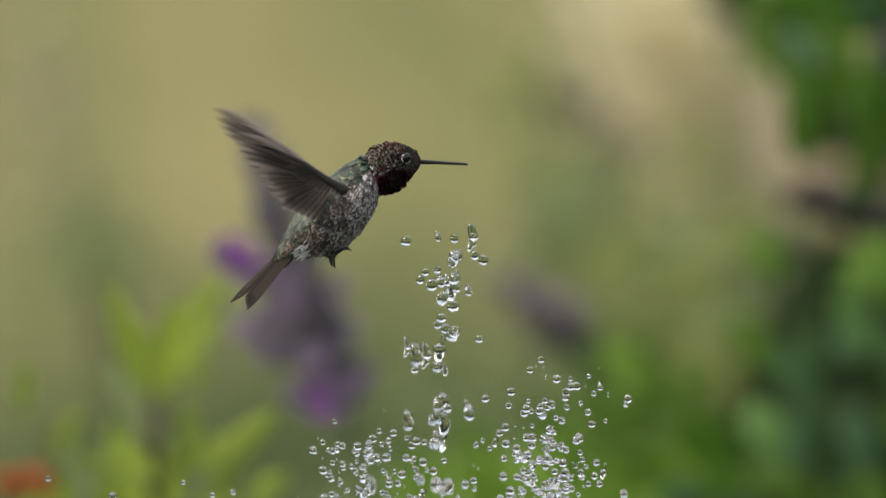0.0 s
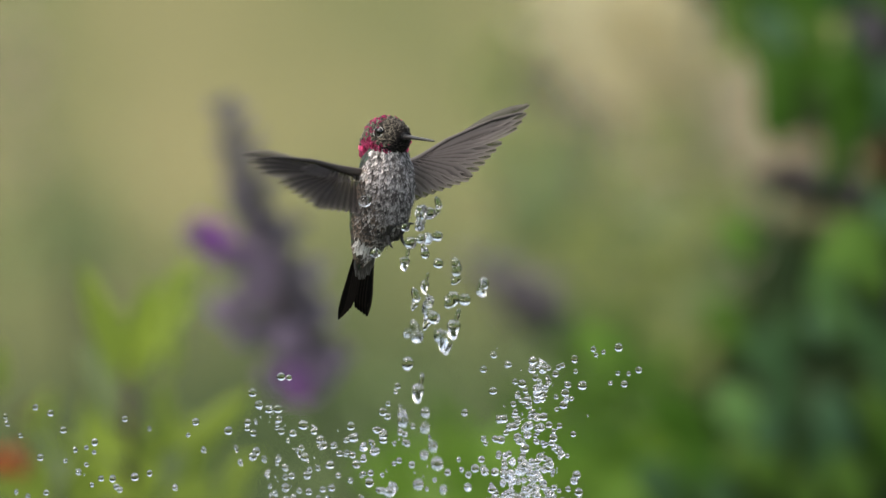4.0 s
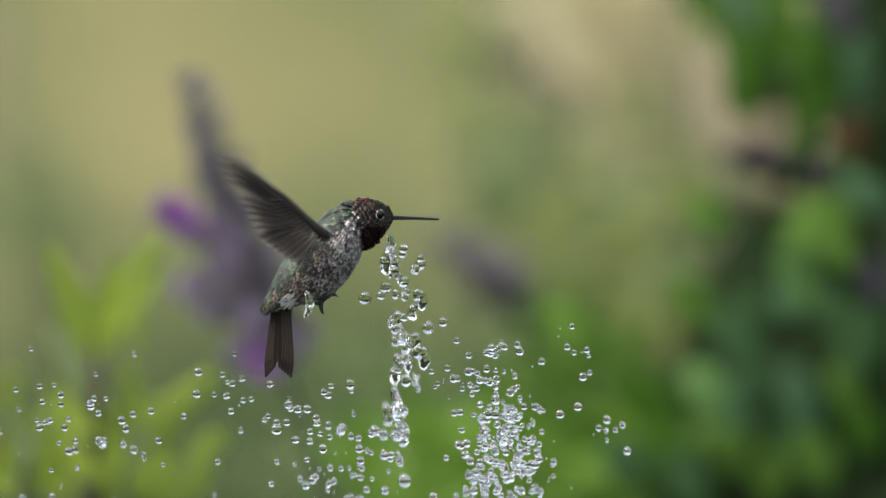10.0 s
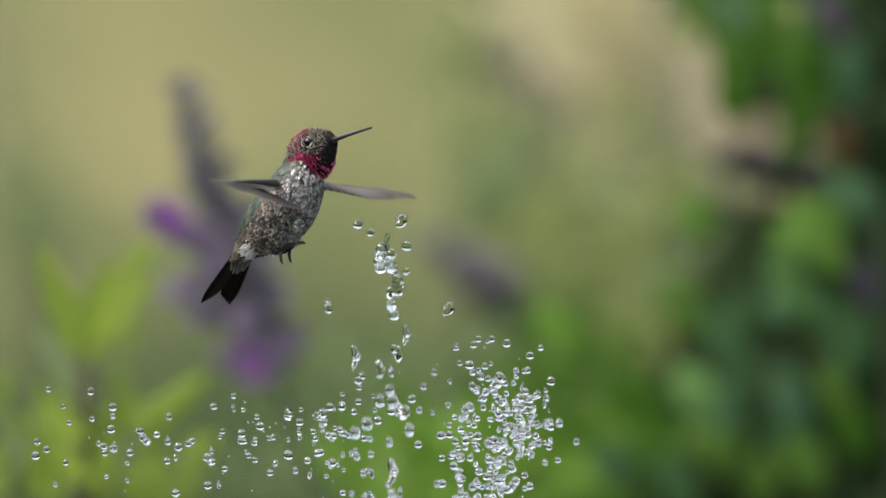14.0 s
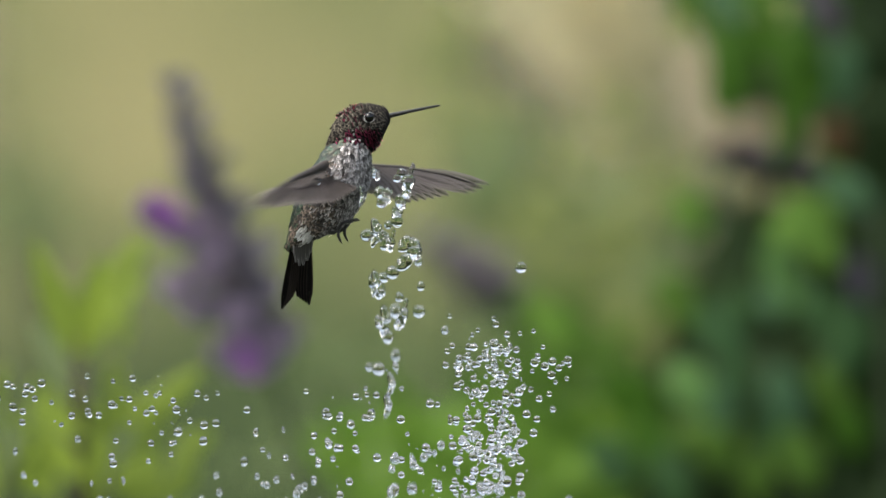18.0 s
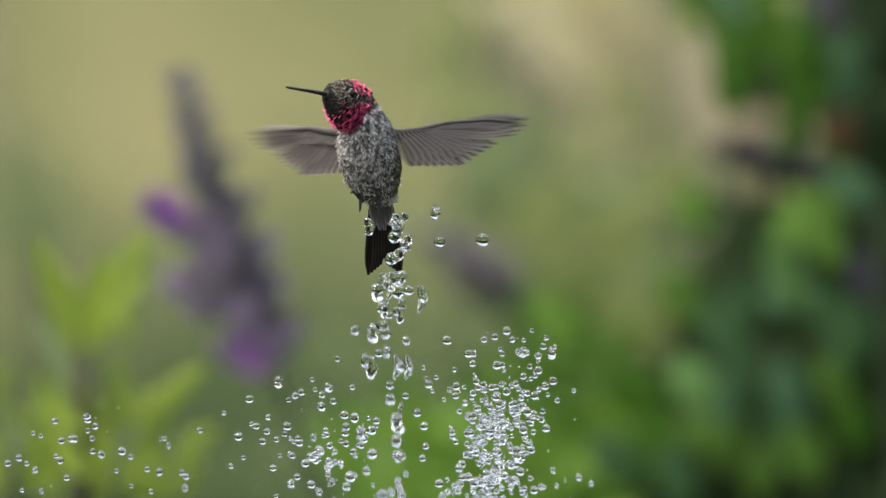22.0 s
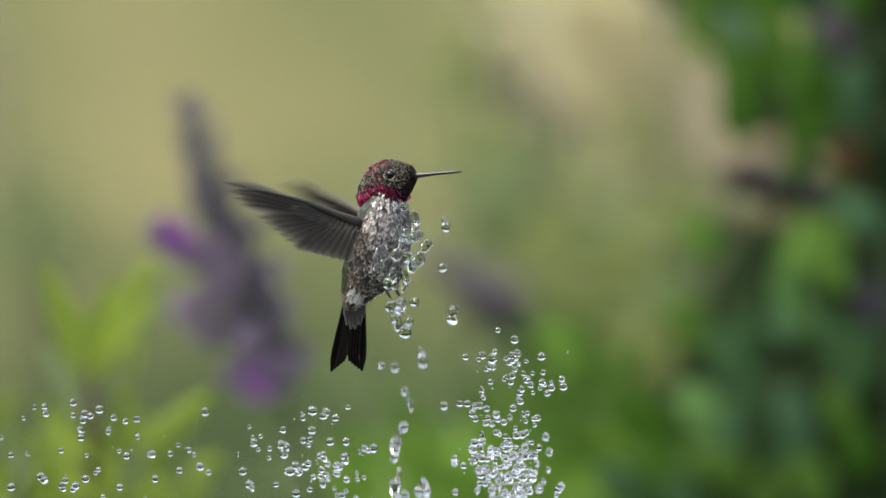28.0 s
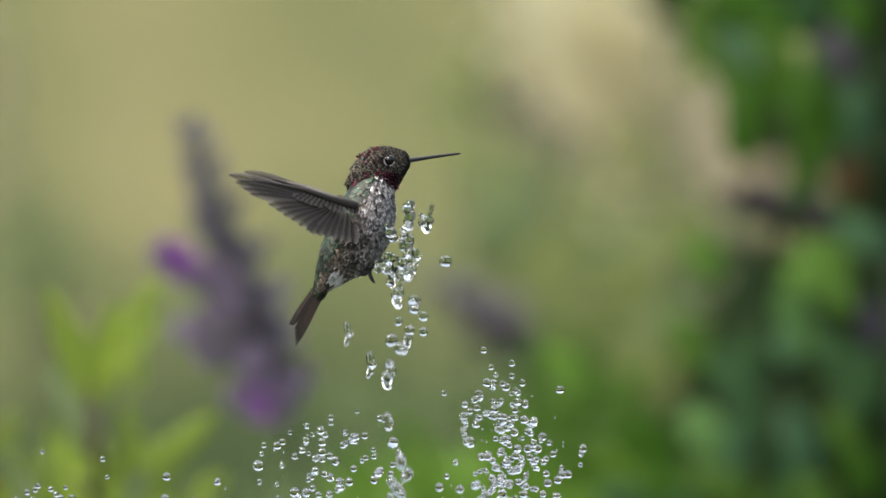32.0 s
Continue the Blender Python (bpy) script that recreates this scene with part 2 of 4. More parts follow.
def tube(points, radii, segs=8, bm=None):
    """A tapered tube along points."""
    bm = bm or bmesh.new()
    rings = []
    points = [Vector(p) for p in points]
    for i, p in enumerate(points):
        d = (points[min(i + 1, len(points) - 1)] - points[max(i - 1, 0)]).normalized()
        side = d.cross(Vector((0.13, 0.31, 0.94)) if abs(d.z) < 0.9 else Vector((1, 0.1, 0))).normalized()
        up = side.cross(d)
        rings.append([bm.verts.new(p + radii[i] * (side * math.cos(a) + up * math.sin(a)))
                      for a in (2 * math.pi * k / segs for k in range(segs))])
    for a, b in zip(rings, rings[1:]):
        for k in range(segs):
            bm.faces.new((a[k], a[(k + 1) % segs], b[(k + 1) % segs], b[k]))
    bm.faces.new(rings[0][::-1])
    bm.faces.new(rings[-1])
    return bm


def plume(stations, count, where, length, width, seed, lift=0.13, uneven=0.55, slide=0.0):
    """Overlapping feathers on a lofted body, pointing to its tail, wherever where(x, angle) holds."""
    rnd = random.Random(seed)
    bm = bmesh.new()
    uv = bm.loops.layers.uv.new("feather")
    lo, hi = stations[0][0], stations[-1][0]
    made = tries = 0
    while made < count and tries < count * 60:
        tries += 1
        x, a = rnd.uniform(lo, hi), rnd.uniform(-math.pi, math.pi)
        if not where(x, a, rnd):
            continue
        _, zc, ry, rz = between(stations, x)
        _, zb, rb, rc = between(stations, max(lo, x - 0.001))
        p = Vector((x, ry * math.cos(a), zc + rz * math.sin(a)))
        q = Vector((max(lo, x - 0.001) - 1e-6, rb * math.cos(a), zb + rc * math.sin(a)))
        back = (q - p).normalized()
        n = Vector((0, math.cos(a) / max(ry, 1e-4), math.sin(a) / max(rz, 1e-4))).normalized()
        side = back.cross(n).normalized()
        n = side.cross(back)
        skew = rnd.uniform(-0.35, 0.35)
        side, back = (side + back * skew).normalized(), (back - side * skew).normalized()
        size = rnd.uniform(0.6, 1.4)
        ln, w = length * size, width * size
        up = lift * rnd.uniform(1 - uneven, 1 + uneven)
        p = p + back * slide
        shape = ((0, 0, 0.0), (0.35, 0.5, 0.55), (0.8, 0.42, 0.9), (1.0, 0, 1.0), (0.8, -0.42, 0.9), (0.35, -0.5, 0.55))
        vs = [bm.verts.new(p + back * ln * u + side * w * s + n * (0.0001 + ln * up * u - abs(s) * w * 0.25)) for u, s, _ in shape]
        c = bm.verts.new(p + back * ln * 0.55 + n * (0.00025 + ln * up * 0.55))
        vals = [v for _, _, v in shape]
        for i in range(6):
            f = bm.faces.new((vs[i], vs[(i + 1) % 6], c))
            for loop, val, px in zip(f.loops, (vals[i], vals[(i + 1) % 6], 0.3), (shape[i][1] + 0.5, shape[(i + 1) % 6][1] + 0.5, 0.5)):
                loop[uv].uv = (px, val)
        made += 1
    return bm


def blade(root, tip, normal, width, bend=0.0, steps=7, bm=None, full=0.55, fold=0.12, blunt=0.0):
    """A long feather or leaf with a raised midrib, from root to tip."""
    bm = bm or bmesh.new()
    uv = bm.loops.layers.uv.verify()
    root, tip, normal = Vector(root), Vector(tip), Vector(normal)
    d = tip - root
    side = d.cross(normal).normalized()
    n = side.cross(d).normalized()
    rows = []
    for i in range(steps + 1):
        u = i / steps
        w = width * 0.5 * (min(1, (u / full) ** 0.6) if u < full else max(blunt, 1 - ((u - full) / (1 - full)) ** 2.2) ** 0.7)
        p = root + d * u + side * (bend * math.sin(u * math.pi * 0.5) ** 2)
        w = max(w, width * 0.03)
        rows.append([bm.verts.new(p - side * w - n * w * fold), bm.verts.new(p + n * w * fold), bm.verts.new(p + side * w - n * w * fold)])
    for i in range(steps):
        for k in (0, 1):
            f = bm.faces.new((rows[i][k], rows[i][k + 1], rows[i + 1][k + 1], rows[i + 1][k]))
            for loop, val, across in zip(f.loops, ((0.9, 0.2), (0.2, 0.9))[k] + ((0.2, 0.9), (0.9, 0.2))[k], (k * 0.5, k * 0.5 + 0.5, k * 0.5 + 0.5, k * 0.5)):
                loop[uv].uv = (across, val)
    return bm


# ---- the ground ----
def build_ground():
    bm = bmesh.new()
    xs = [-400, -60, -12, -4, -1.5, 1.5, 4, 12, 60, 400]
    ys = [-400, -60, -12, -4, 0, 4, 8, 12, 16, 20, 26, 60, 400]
    grid = [[bm.verts.new((x, y, 0)) for x in xs] for y in ys]
    for a, b in zip(grid, grid[1:]):
        for i in range(len(xs) - 1):
            bm.faces.new((a[i], a[i + 1], b[i + 1], b[i]))
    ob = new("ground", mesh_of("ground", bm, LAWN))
    tagged(ob, "dry olive and straw-coloured lawn behind the garden plants", "ground", kind="structure")


def build_tree_line():
    """An unseen ring of dark trees, uneven on top, added to darken the drops' horizon."""
    bm = bmesh.new()
    rings = []
    for i in range(180):
        a = 2 * math.pi * i / 180
        high = 14 + 5 * noise.noise((4 * math.cos(a), 4 * math.sin(a), 0)) + 3 * noise.noise((19 * math.cos(a), 19 * math.sin(a), 5))
        column = []
        for k in range(9):
            u = k / 8
            r = 46 - 4 * math.sin(u * math.pi) + 2.5 * noise.noise((23 * math.cos(a), 23 * math.sin(a), 6 * u)) + 5 * u * u
            column.append(bm.verts.new((r * math.cos(a), r * math.sin(a), high * u)))
        rings.append(column)
    for i in range(180):
        one, two = rings[i], rings[(i + 1) % 180]
        for k in range(8):
            bm.faces.new((two[k], one[k], one[k + 1], two[k + 1]))
    tagged(new("backdrop", mesh_of("backdrop", bm, TREES)), "unseen ring of dark trees, added to block low sky light and darken the drops", "trees", kind="structure")


# ---- the fountain ----
WATER_TOP = 0.876


def build_fountain():
    bowl = tagged(new("fountain_basin"), "grey wet stone basin of the small bubbling fountain", "fountain")
    bowl.location = (-0.04, 0, 0)
    bm = bmesh.new()
    prof = [(0.0, 0.845), (0.19, 0.845), (0.212, 0.872), (0.222, 0.872), (0.224, 0.86), (0.19, 0.82), (0.06, 0.79), (0.045, 0.7), (0.045, 0.12), (0.13, 0.05), (0.14, 0.0), (0.0, 0.0)]
    rings = []
    for r, z in prof:
        rings.append([bm.verts.new((max(r, 1e-4) * math.cos(a), max(r, 1e-4) * math.sin(a), z)) for a in (2 * math.pi * i / 40 for i in range(40))])
    for a, b in zip(rings, rings[1:]):
        for i in range(40):
            bm.faces.new((a[i], a[(i + 1) % 40], b[(i + 1) % 40], b[i]))
    bmesh.ops.recalc_face_normals(bm, faces=bm.faces)
    part("bowl", bm, STONE, bowl)
    bm = bmesh.new()
    bmesh.ops.create_circle(bm, cap_ends=True, radius=0.209, segments=40)
    bmesh.ops.translate(bm, vec=(0, 0, WATER_TOP - 0.008), verts=bm.verts)
    part("water_surface", bm, WATER, bowl, "clear water filling the basin")


# ---- the bird ----
BODY = [(-0.0225, 0.001, 0.0022, 0.0017), (-0.0198, 0.0008, 0.0036, 0.0033), (-0.0158, 0.0004, 0.0055, 0.0054), (-0.0095, -0.0006, 0.0079, 0.0085),
        (-0.002, -0.0012, 0.01, 0.0104), (0.006, -0.0008, 0.0103, 0.0103), (0.012, 0.0002, 0.0099, 0.0097), (0.017, 0.0012, 0.0084, 0.0083),
        (0.021, 0.002, 0.0066, 0.0066), (0.0245, 0.0028, 0.0046, 0.0046), (0.0265, 0.0034, 0.002, 0.002)]
HEAD = [(-0.0115, -0.0046, 0.0022, 0.0034), (-0.0094, -0.0036, 0.0048, 0.0064), (-0.0061, -0.002, 0.0061, 0.0082), (-0.0018, -0.0011, 0.0067, 0.0087),
        (0.0022, -0.0007, 0.0066, 0.0083), (0.005, 0.0002, 0.0058, 0.0068), (0.0072, 0.0012, 0.0043, 0.0047), (0.0091, 0.0019, 0.0027, 0.0029), (0.0108, 0.0021, 0.0013, 0.0013)]


def build_wing(parent, name):
    """The arm with its feathers: thin vanes that let light through."""
    arm = part(name, tube([(-0.001, 0, 0), (0.004, 0.0006, 0.0008), (0.012, 0.0002, 0.0008), (0.024, -0.0012, 0.0004), (0.042, -0.0006, 0), (0.054, 0.002, 0)],
                          [0.0015, 0.0017, 0.0013, 0.0009, 0.0006, 0.0003]), COVERT, parent, "brownish grey translucent wing, blurred by its beat")
    rnd = random.Random(5)

    def feather(kind, root, tip, width, bend, full, blunt, level):
        bm = blade(root, tip, (0, 0.08, 1), width, bend, full=full, blunt=blunt)
        bmesh.ops.translate(bm, vec=(0, 0, level), verts=bm.verts)
        part(kind, bm, FLIGHT, arm)

    for i in range(10):
        s = i / 9
        tip = (0.0575 - 0.029 * s ** 1.1 - (0.005 if i > 3 else 0), 0.0025 + 0.0135 * s ** 0.75 + (0.0012 if i > 3 else 0), 0)
        root = (0.016 - 0.006 * s, 0.0004 + 0.001 * s, 0)
        feather("primary_feather", root, tip, 0.0062 - 0.0006 * s, 0.0022, 0.6, 0.12, -0.00022 * i)
    for i in range(7):
        s = i / 6
        tip = (0.023 - 0.021 * s, 0.0165 - 0.0015 * s, 0)
        root = (0.0105 - 0.0105 * s, 0.001, 0)
        feather("secondary_feather", root, tip, 0.0072, 0.001, 0.7, 0.35, -0.0022 - 0.0002 * i)
    for row, (cover, high) in enumerate(((0.27, 0.0002), (0.17, 0.0004))):
        for i in range(15):
            s = i / 14
            root = Vector((0.024 - 0.025 * s, 0, high * (0.45 + 0.55 * s)))
            tip = Vector((0.042 - 0.041 * s, 0.0165 - 0.004 * abs(1 - 1.6 * s), 0))
            ragged = rnd.uniform(0.7, 1.25)
            bm = blade(root, root + (tip - Vector((root.x, 0, 0))) * cover * ragged, (0, 0.1, 1), 0.0034 - 0.0008 * row, 0, 4, None, 0.7, 0.1, 0.35)
            part("covert_feather", bm, FLIGHT, arm)
    return arm


def build_bird():
    bird = tagged(new("hummingbird"), "hovering hummingbird with mottled grey breast, green back and magenta gorget", "bird")
    body = part("body", loft(BODY), SKIN, bird, "grey mottled body")
    top = lambda a: math.sin(a)
    part("back_plumage", plume(BODY, 1500, lambda x, a, r: top(a) > (0.3 if x > -0.004 else -0.1) + r.uniform(-0.25, 0.25), 0.0032, 0.0021, 1, 0.1), GREEN, body, "dull green scaly back feathers with bronze fringes")
    part("flank_plumage", plume(BODY, 2300, lambda x, a, r: -0.72 + 14 * min(0.018, max(0, x + 0.004)) + r.uniform(-0.15, 0.15) < top(a) < 0.35 + r.uniform(-0.2, 0.2) and x < 0.016, 0.0027, 0.0014, 21, 0.16), FLANK, body, "brownish scaly flank feathers")
    part("breast_plumage", plume(BODY, 3000, lambda x, a, r: top(a) < -0.5 + 26 * max(0, min(0.018, x + 0.004)) + r.uniform(-0.2, 0.2) and x < 0.02, 0.0025, 0.0013, 2, 0.14),
         GREY, body, "pale grey breast feathers with dark round middles")
    part("breast_down", plume(BODY, 1900, lambda x, a, r: top(a) < 0.1 + r.uniform(-0.4, 0.2) and r.uniform(-0.012, 0.008) < x < 0.02, 0.0032, 0.00032, 22, 0.24), PALE, body, "fine pale hair-like breast feathers")
    part("breast_spots", plume(BODY, 230, lambda x, a, r: top(a) < 0.0 + r.uniform(-0.3, 0.3) and -0.014 < x < 0.012, 0.0016, 0.0017, 23, 0.5, 0.2), SPOT, body, "dark round spots on the breast feathers")
    part("throat_collar", plume(BODY, 900, lambda x, a, r: top(a) < 0.25 and x > 0.013 + r.uniform(-0.005, 0.005) + 0.004 * min(0, top(a)), 0.0036, 0.0008, 3), PALE, body, "pale grey collar")
    part("vent_tuft", plume(BODY, 70, lambda x, a, r: -0.75 < top(a) < -0.1 and -0.0148 < x < -0.0108, 0.0038, 0.0008, 4, 0.35), WHITE, body, "fluffy white vent feathers")

    head = part("head", loft(HEAD), DARK_SKIN, bird, "dark scaly head with a whitish streak behind the eye")

    def bare(x, a):
        z = between(HEAD, x)[1] + between(HEAD, x)[3] * math.sin(a)
        return ((x - 0.004) / 0.0024) ** 2 + ((z - 0.0034) / 0.0018) ** 2 > 1

    part("crown_plumage", plume(HEAD, 1500, lambda x, a, r: (top(a) > (0.05 if x < 0.002 else -0.02 if x < 0.0055 else -0.25)) and bare(x, a), 0.0024, 0.001, 6, 0.24), BROWN, head, "brown-black crown feathers with pale edges")
    part("chin_plumage", plume(HEAD, 900, lambda x, a, r: top(a) < 0.05 and x > 0.0058 + r.uniform(-0.0015, 0.0015), 0.0016, 0.0011, 7, 0.25), DARK, head, "blackish chin feathers")
    part("cheek_plumage", plume(HEAD, 900, lambda x, a, r: top(a) < 0.22 - max(0, x) * 45 and x < 0.006, 0.0019, 0.0012, 28, 0.17), DARK, head, "dusky cheek feathers among the red ones")

    # upright plates that show their red faces to whoever the bill is turned to, and dusky backs
    def throat(x, a, r):
        return top(a) < r.uniform(0.05, 0.25) - max(0, x) * 45 and -0.0105 < x < 0.0052 + r.uniform(-0.003, 0.0012) + 0.001 * abs(math.cos(a))

    def crown(x, a, r):
        return 0.3 + r.uniform(0, 0.3) < top(a) and -0.006 + r.uniform(-0.002, 0.001) < x < 0.002 and bare(x, a)

    part("gorget", plume(HEAD, 860, throat, 0.00028, 0.0015, 8, 3.8, 0.25), MAGENTA, head, "iridescent magenta gorget feathers")
    part("gorget_underside", plume(HEAD, 860, throat, 0.00028, 0.0015, 8, 3.8, 0.25, 0.00014), DARK, head, "dusky undersides of the gorget feathers")
    part("crown_sheen", plume(HEAD, 170, crown, 0.00013, 0.0012, 16, 8.5, 0.2), MAGENTA, head, "iridescent magenta crown feathers")
    part("crown_sheen_underside", plume(HEAD, 170, crown, 0.00013, 0.0012, 16, 8.5, 0.2, 0.00014), BROWN, head, "dusky undersides of the red crown feathers")
    part("eye_streak", plume(HEAD, 70, lambda x, a, r: abs(top(a) - 0.2 - x * 60) < 0.12 and -0.0052 < x < 0.0012, 0.0016, 0.0005, 9, 0.24), WHITE, head, "whitish streak behind the eye")
    bill = tube([(0.0088, 0, 0.002), (0.012, 0, 0.0021), (0.018, 0, 0.0022), (0.025, 0, 0.0022), (0.0288, 0, 0.0022), (0.0296, 0, 0.0022)],
                [0.0011, 0.0009, 0.00066, 0.00052, 0.00042, 0.00012], 10)
    part("bill", bill, BILL, head, "long straight black bill")
    for side in (-1, 1):
        bm = bmesh.new()
        bmesh.ops.create_uvsphere(bm, u_segments=20, v_segments=12, radius=0.0017)
        bmesh.ops.translate(bm, vec=(0.0034, side * 0.0055, 0.0034), verts=bm.verts)
        part("eye", bm, EYE_MAT, head, "glossy black eye")
        bm = bmesh.new()
        for lo, hi in ((20, 85), (110, 235), (265, 335)):
            arc = []
            for k in range(9):
                an = radians(lo + (hi - lo) * k / 8)
                arc.append((0.0034 + 0.0019 * math.cos(an), side * (0.0066 - 0.0004 * math.sin(an) - 0.0007 * math.cos(an)), 0.0034 + 0.0018 * math.sin(an)))
            tube(arc, [0.00006, 0.0001, 0.00013, 0.0001, 0.00013, 0.00017, 0.00025, 0.00022, 0.0001], 6, bm)
        part("eye_ring", bm, WHITE, head, "broken whitish eye ring")

    tail = part("tail", loft([(-0.008, 0, 0.0012, 0.0006), (-0.004, 0, 0.0036, 0.0018), (0, 0, 0.0042, 0.003), (0.003, 0, 0.003, 0.0024)], 14), GREEN, bird, "forked dark brown tail")
    for i in range(10):
        s = i / 9 * 2 - 1
        a = s * 0.125 + math.copysign(0.028, s)
        ln = 0.0266 + 0.0042 * abs(s)
        tip = (-ln * math.cos(a), ln * math.sin(a) + s * 0.0012, 0)
        bm = blade((0.001, s * 0.0032, 0), tip, (0, 0, 1), 0.0034, 0, full=0.75, blunt=0.15)
        bmesh.ops.translate(bm, vec=(0, 0, 0.0011 - 0.0012 * abs(s)), verts=bm.verts)
        part("tail_feather", bm, TAIL, tail)
    for i in range(9):
        s = i / 8 * 2 - 1
        ln = 0.0125 - 0.003 * abs(s) + 0.002 * (i % 2)
        bm = blade((0.002, s * 0.0028, -0.0012), (-ln, s * 0.0034, -0.0016), (0, 0, -1), 0.0026, 0, 5, None, 0.6, 0.15, 0.2)
        part("undertail_covert", bm, UNDERTAIL, tail, "pale grey feather under the tail")

    for side in (-1, 1):
        leg = Vector((-0.0105, side * 0.0032, -0.007))
        ankle = leg + Vector((0.0034, side * 0.0004, -0.0042))
        foot = part("foot", tube([leg, leg + Vector((0.0012, 0, -0.0034)), ankle], [0.0011, 0.0008, 0.0007], 7), FOOT, bird, "small dark clawed foot")
        for k in (-1, 0, 1, 2):
            d = Vector((0.0032, k * 0.0013, -0.0003)) if k < 2 else Vector((-0.002, 0, -0.0012))
            toe = tube([ankle, ankle + d, ankle + d * 1.5 + Vector((0, 0, -0.001)), ankle + d * 1.65 + Vector((-0.0003, 0, -0.0024))], [0.0007, 0.0006, 0.00048, 0.0001], 6)
            part("toe", toe, FOOT, foot)
    return bird, head, tail, build_wing(bird, "right_wing"), build_wing(bird, "left_wing")


# ---- plants ----
def leaf_into(bm, root, tip, width, rnd, droop=0.15, steps=4):
    root, tip = Vector(root), Vector(tip)
    n = Vector((rnd.uniform(-0.5, 0.5), -1 + rnd.uniform(-0.4, 0.4), rnd.uniform(-0.2, 0.8)))
    blade(root, tip, n, width, rnd.uniform(-1, 1) * droop * width, steps, bm, 0.4, 0.2)


def build_salvia(path, blooms, seed, label, radius=0.009, dense=46, dusky=None):
    """A flower spike: a bent stem from the ground, dusky calyces along its upper part, some open blooms."""
    rnd = random.Random(seed)
    plant = tagged(new("salvia"), label, "plant", "purple salvia spikes")
    pts = [Vector(p) for p in path]
    low = pts[0] + (pts[0] - pts[1]) * 3
    foot = Vector((low.x + 0.05, low.y + 0.1, 0))
    part("stem", tube([foot, low] + pts, [0.003, 0.0028] + [0.0025] * (len(pts) - 1) + [0.0012], 8), STEM, plant)
    for i in range(dense):
        u = (i + rnd.uniform(-0.5, 0.5)) / dense * (len(pts) - 1)
        u = min(max(u, 0), len(pts) - 1.001)
        k = min(int(u), len(pts) - 2)
        p = pts[k].lerp(pts[k + 1], u - k)
        a = i * 2.4
        r = radius * (1.0 - 0.5 * (i / dense) ** 2) * (0.5 + 0.85 * math.sin(math.pi * (u / (len(pts) - 1) * 11 % 1)))
        d = Vector((math.cos(a), math.sin(a), 0.55 + rnd.uniform(-0.2, 0.2))) * r * rnd.uniform(0.8, 1.5)
        bm = bmesh.new()
        leaf_into(bm, p, p + d, r * 0.62, rnd)
        part("calyx", bm, dusky or CALYX, plant)
    for bx, bz, size, skin in blooms:
        c = Vector((bx, pts[0].y - 0.03, bz))
        bloom = part("bloom", tube([c - Vector((0, 0, size * 0.3)), c, c + Vector((0, 0, size * 0.2))], [size * 0.1, size * 0.2, size * 0.08], 8), skin, plant, "bright purple bloom" if skin == PURPLE else "faded mauve bloom")
        for i in range(16):
            a = i * 0.698
            bm = bmesh.new()
            leaf_into(bm, c, c + Vector((math.cos(a), rnd.uniform(-0.6, 0.6), math.sin(a))) * size * rnd.uniform(0.7, 1.1), size * 0.6, rnd)
            part("petal", bm, skin, bloom)
    return plant


FINE = 0.0002057  # one step across the bird's plane


def sight(u, v, y):
    """The place at depth y that shows, from the camera's stand, u steps right of and v steps below the view's upper left corner."""
    k = (4 + y) / 4
    return Vector(((-0.0066 + (u - 784) * FINE) * k, y, 1.35 - (1.35 - 1.0021 - (441 - v) * FINE) * k))


def build_lime_plant():
    rnd = random.Random(12)
    plant = tagged(new("leafy_plant"), "upright plant with narrow lime-green leaves", "plant")
    y = 0.95
    for u, v in ((176, 600), (150, 700), (225, 760), (60, 780)):
        top = sight(u, v, y)
        low = sight(u + rnd.uniform(-20, 20), 900, y)
        part("stem", tube([(low.x, y + 0.02, 0), low, low.lerp(top, 0.5), top], [0.005, 0.004, 0.0034, 0.0018], 7), WOOD if u == 176 else STEM, plant)
    # narrow leaves: root, tip, width, fresh or pale
    for u, v, p, q, wide, pale in ((165, 650, 84, 436, 52, 0), (172, 640, 128, 520, 40, 0), (182, 650, 240, 470, 58, 0), (192, 590, 312, 436, 52, 0),
                                   (186, 610, 205, 500, 40, 0), (200, 640, 216, 466, 46, 0), (186, 650, 158, 500, 44, 0), (200, 620, 262, 440, 46, 0), (205, 610, 288, 474, 40, 0), (235, 800, 388, 652, 62, 0), (158, 690, 78, 585, 46, 1), (150, 730, 108, 640, 40, 1),
                                   (180, 790, 118, 700, 44, 0), (205, 800, 262, 712, 46, 0), (176, 870, 130, 770, 50, 0), (226, 880, 318, 800, 58, 0),
                                   (200, 890, 205, 770, 50, 0), (60, 850, 20, 720, 42, 1), (64, 870, 96, 770, 44, 0), (240, 900, 368, 858, 50, 0),
                                   (150, 900, 66, 830, 46, 0), (40, 900, -30, 800, 44, 0), (230, 840, 270, 760, 40, 1), (170, 940, 250, 850, 52, 0)):
        depth = y + rnd.uniform(-0.06, 0.06)
        bm = bmesh.new()
        leaf_into(bm, sight(u, v, depth), sight(p, q, depth - 0.02), 0.95 * wide * FINE * (4 + depth) / 4, rnd, 0.5, 6)
        part("leaf", bm, PALE_LIME if pale else LIME, plant)
    for i in range(64):
        u, v = rnd.gauss(165, 100), 915 - abs(rnd.gauss(0, 115))
        bm = bmesh.new()
        depth = y + rnd.uniform(0.0, 0.2)
        leaf_into(bm, sight(u, v, depth), sight(u + rnd.uniform(-60, 60), v - rnd.uniform(50, 110), depth), 34 * FINE * (4 + depth) / 4, rnd, 0.6, 5)
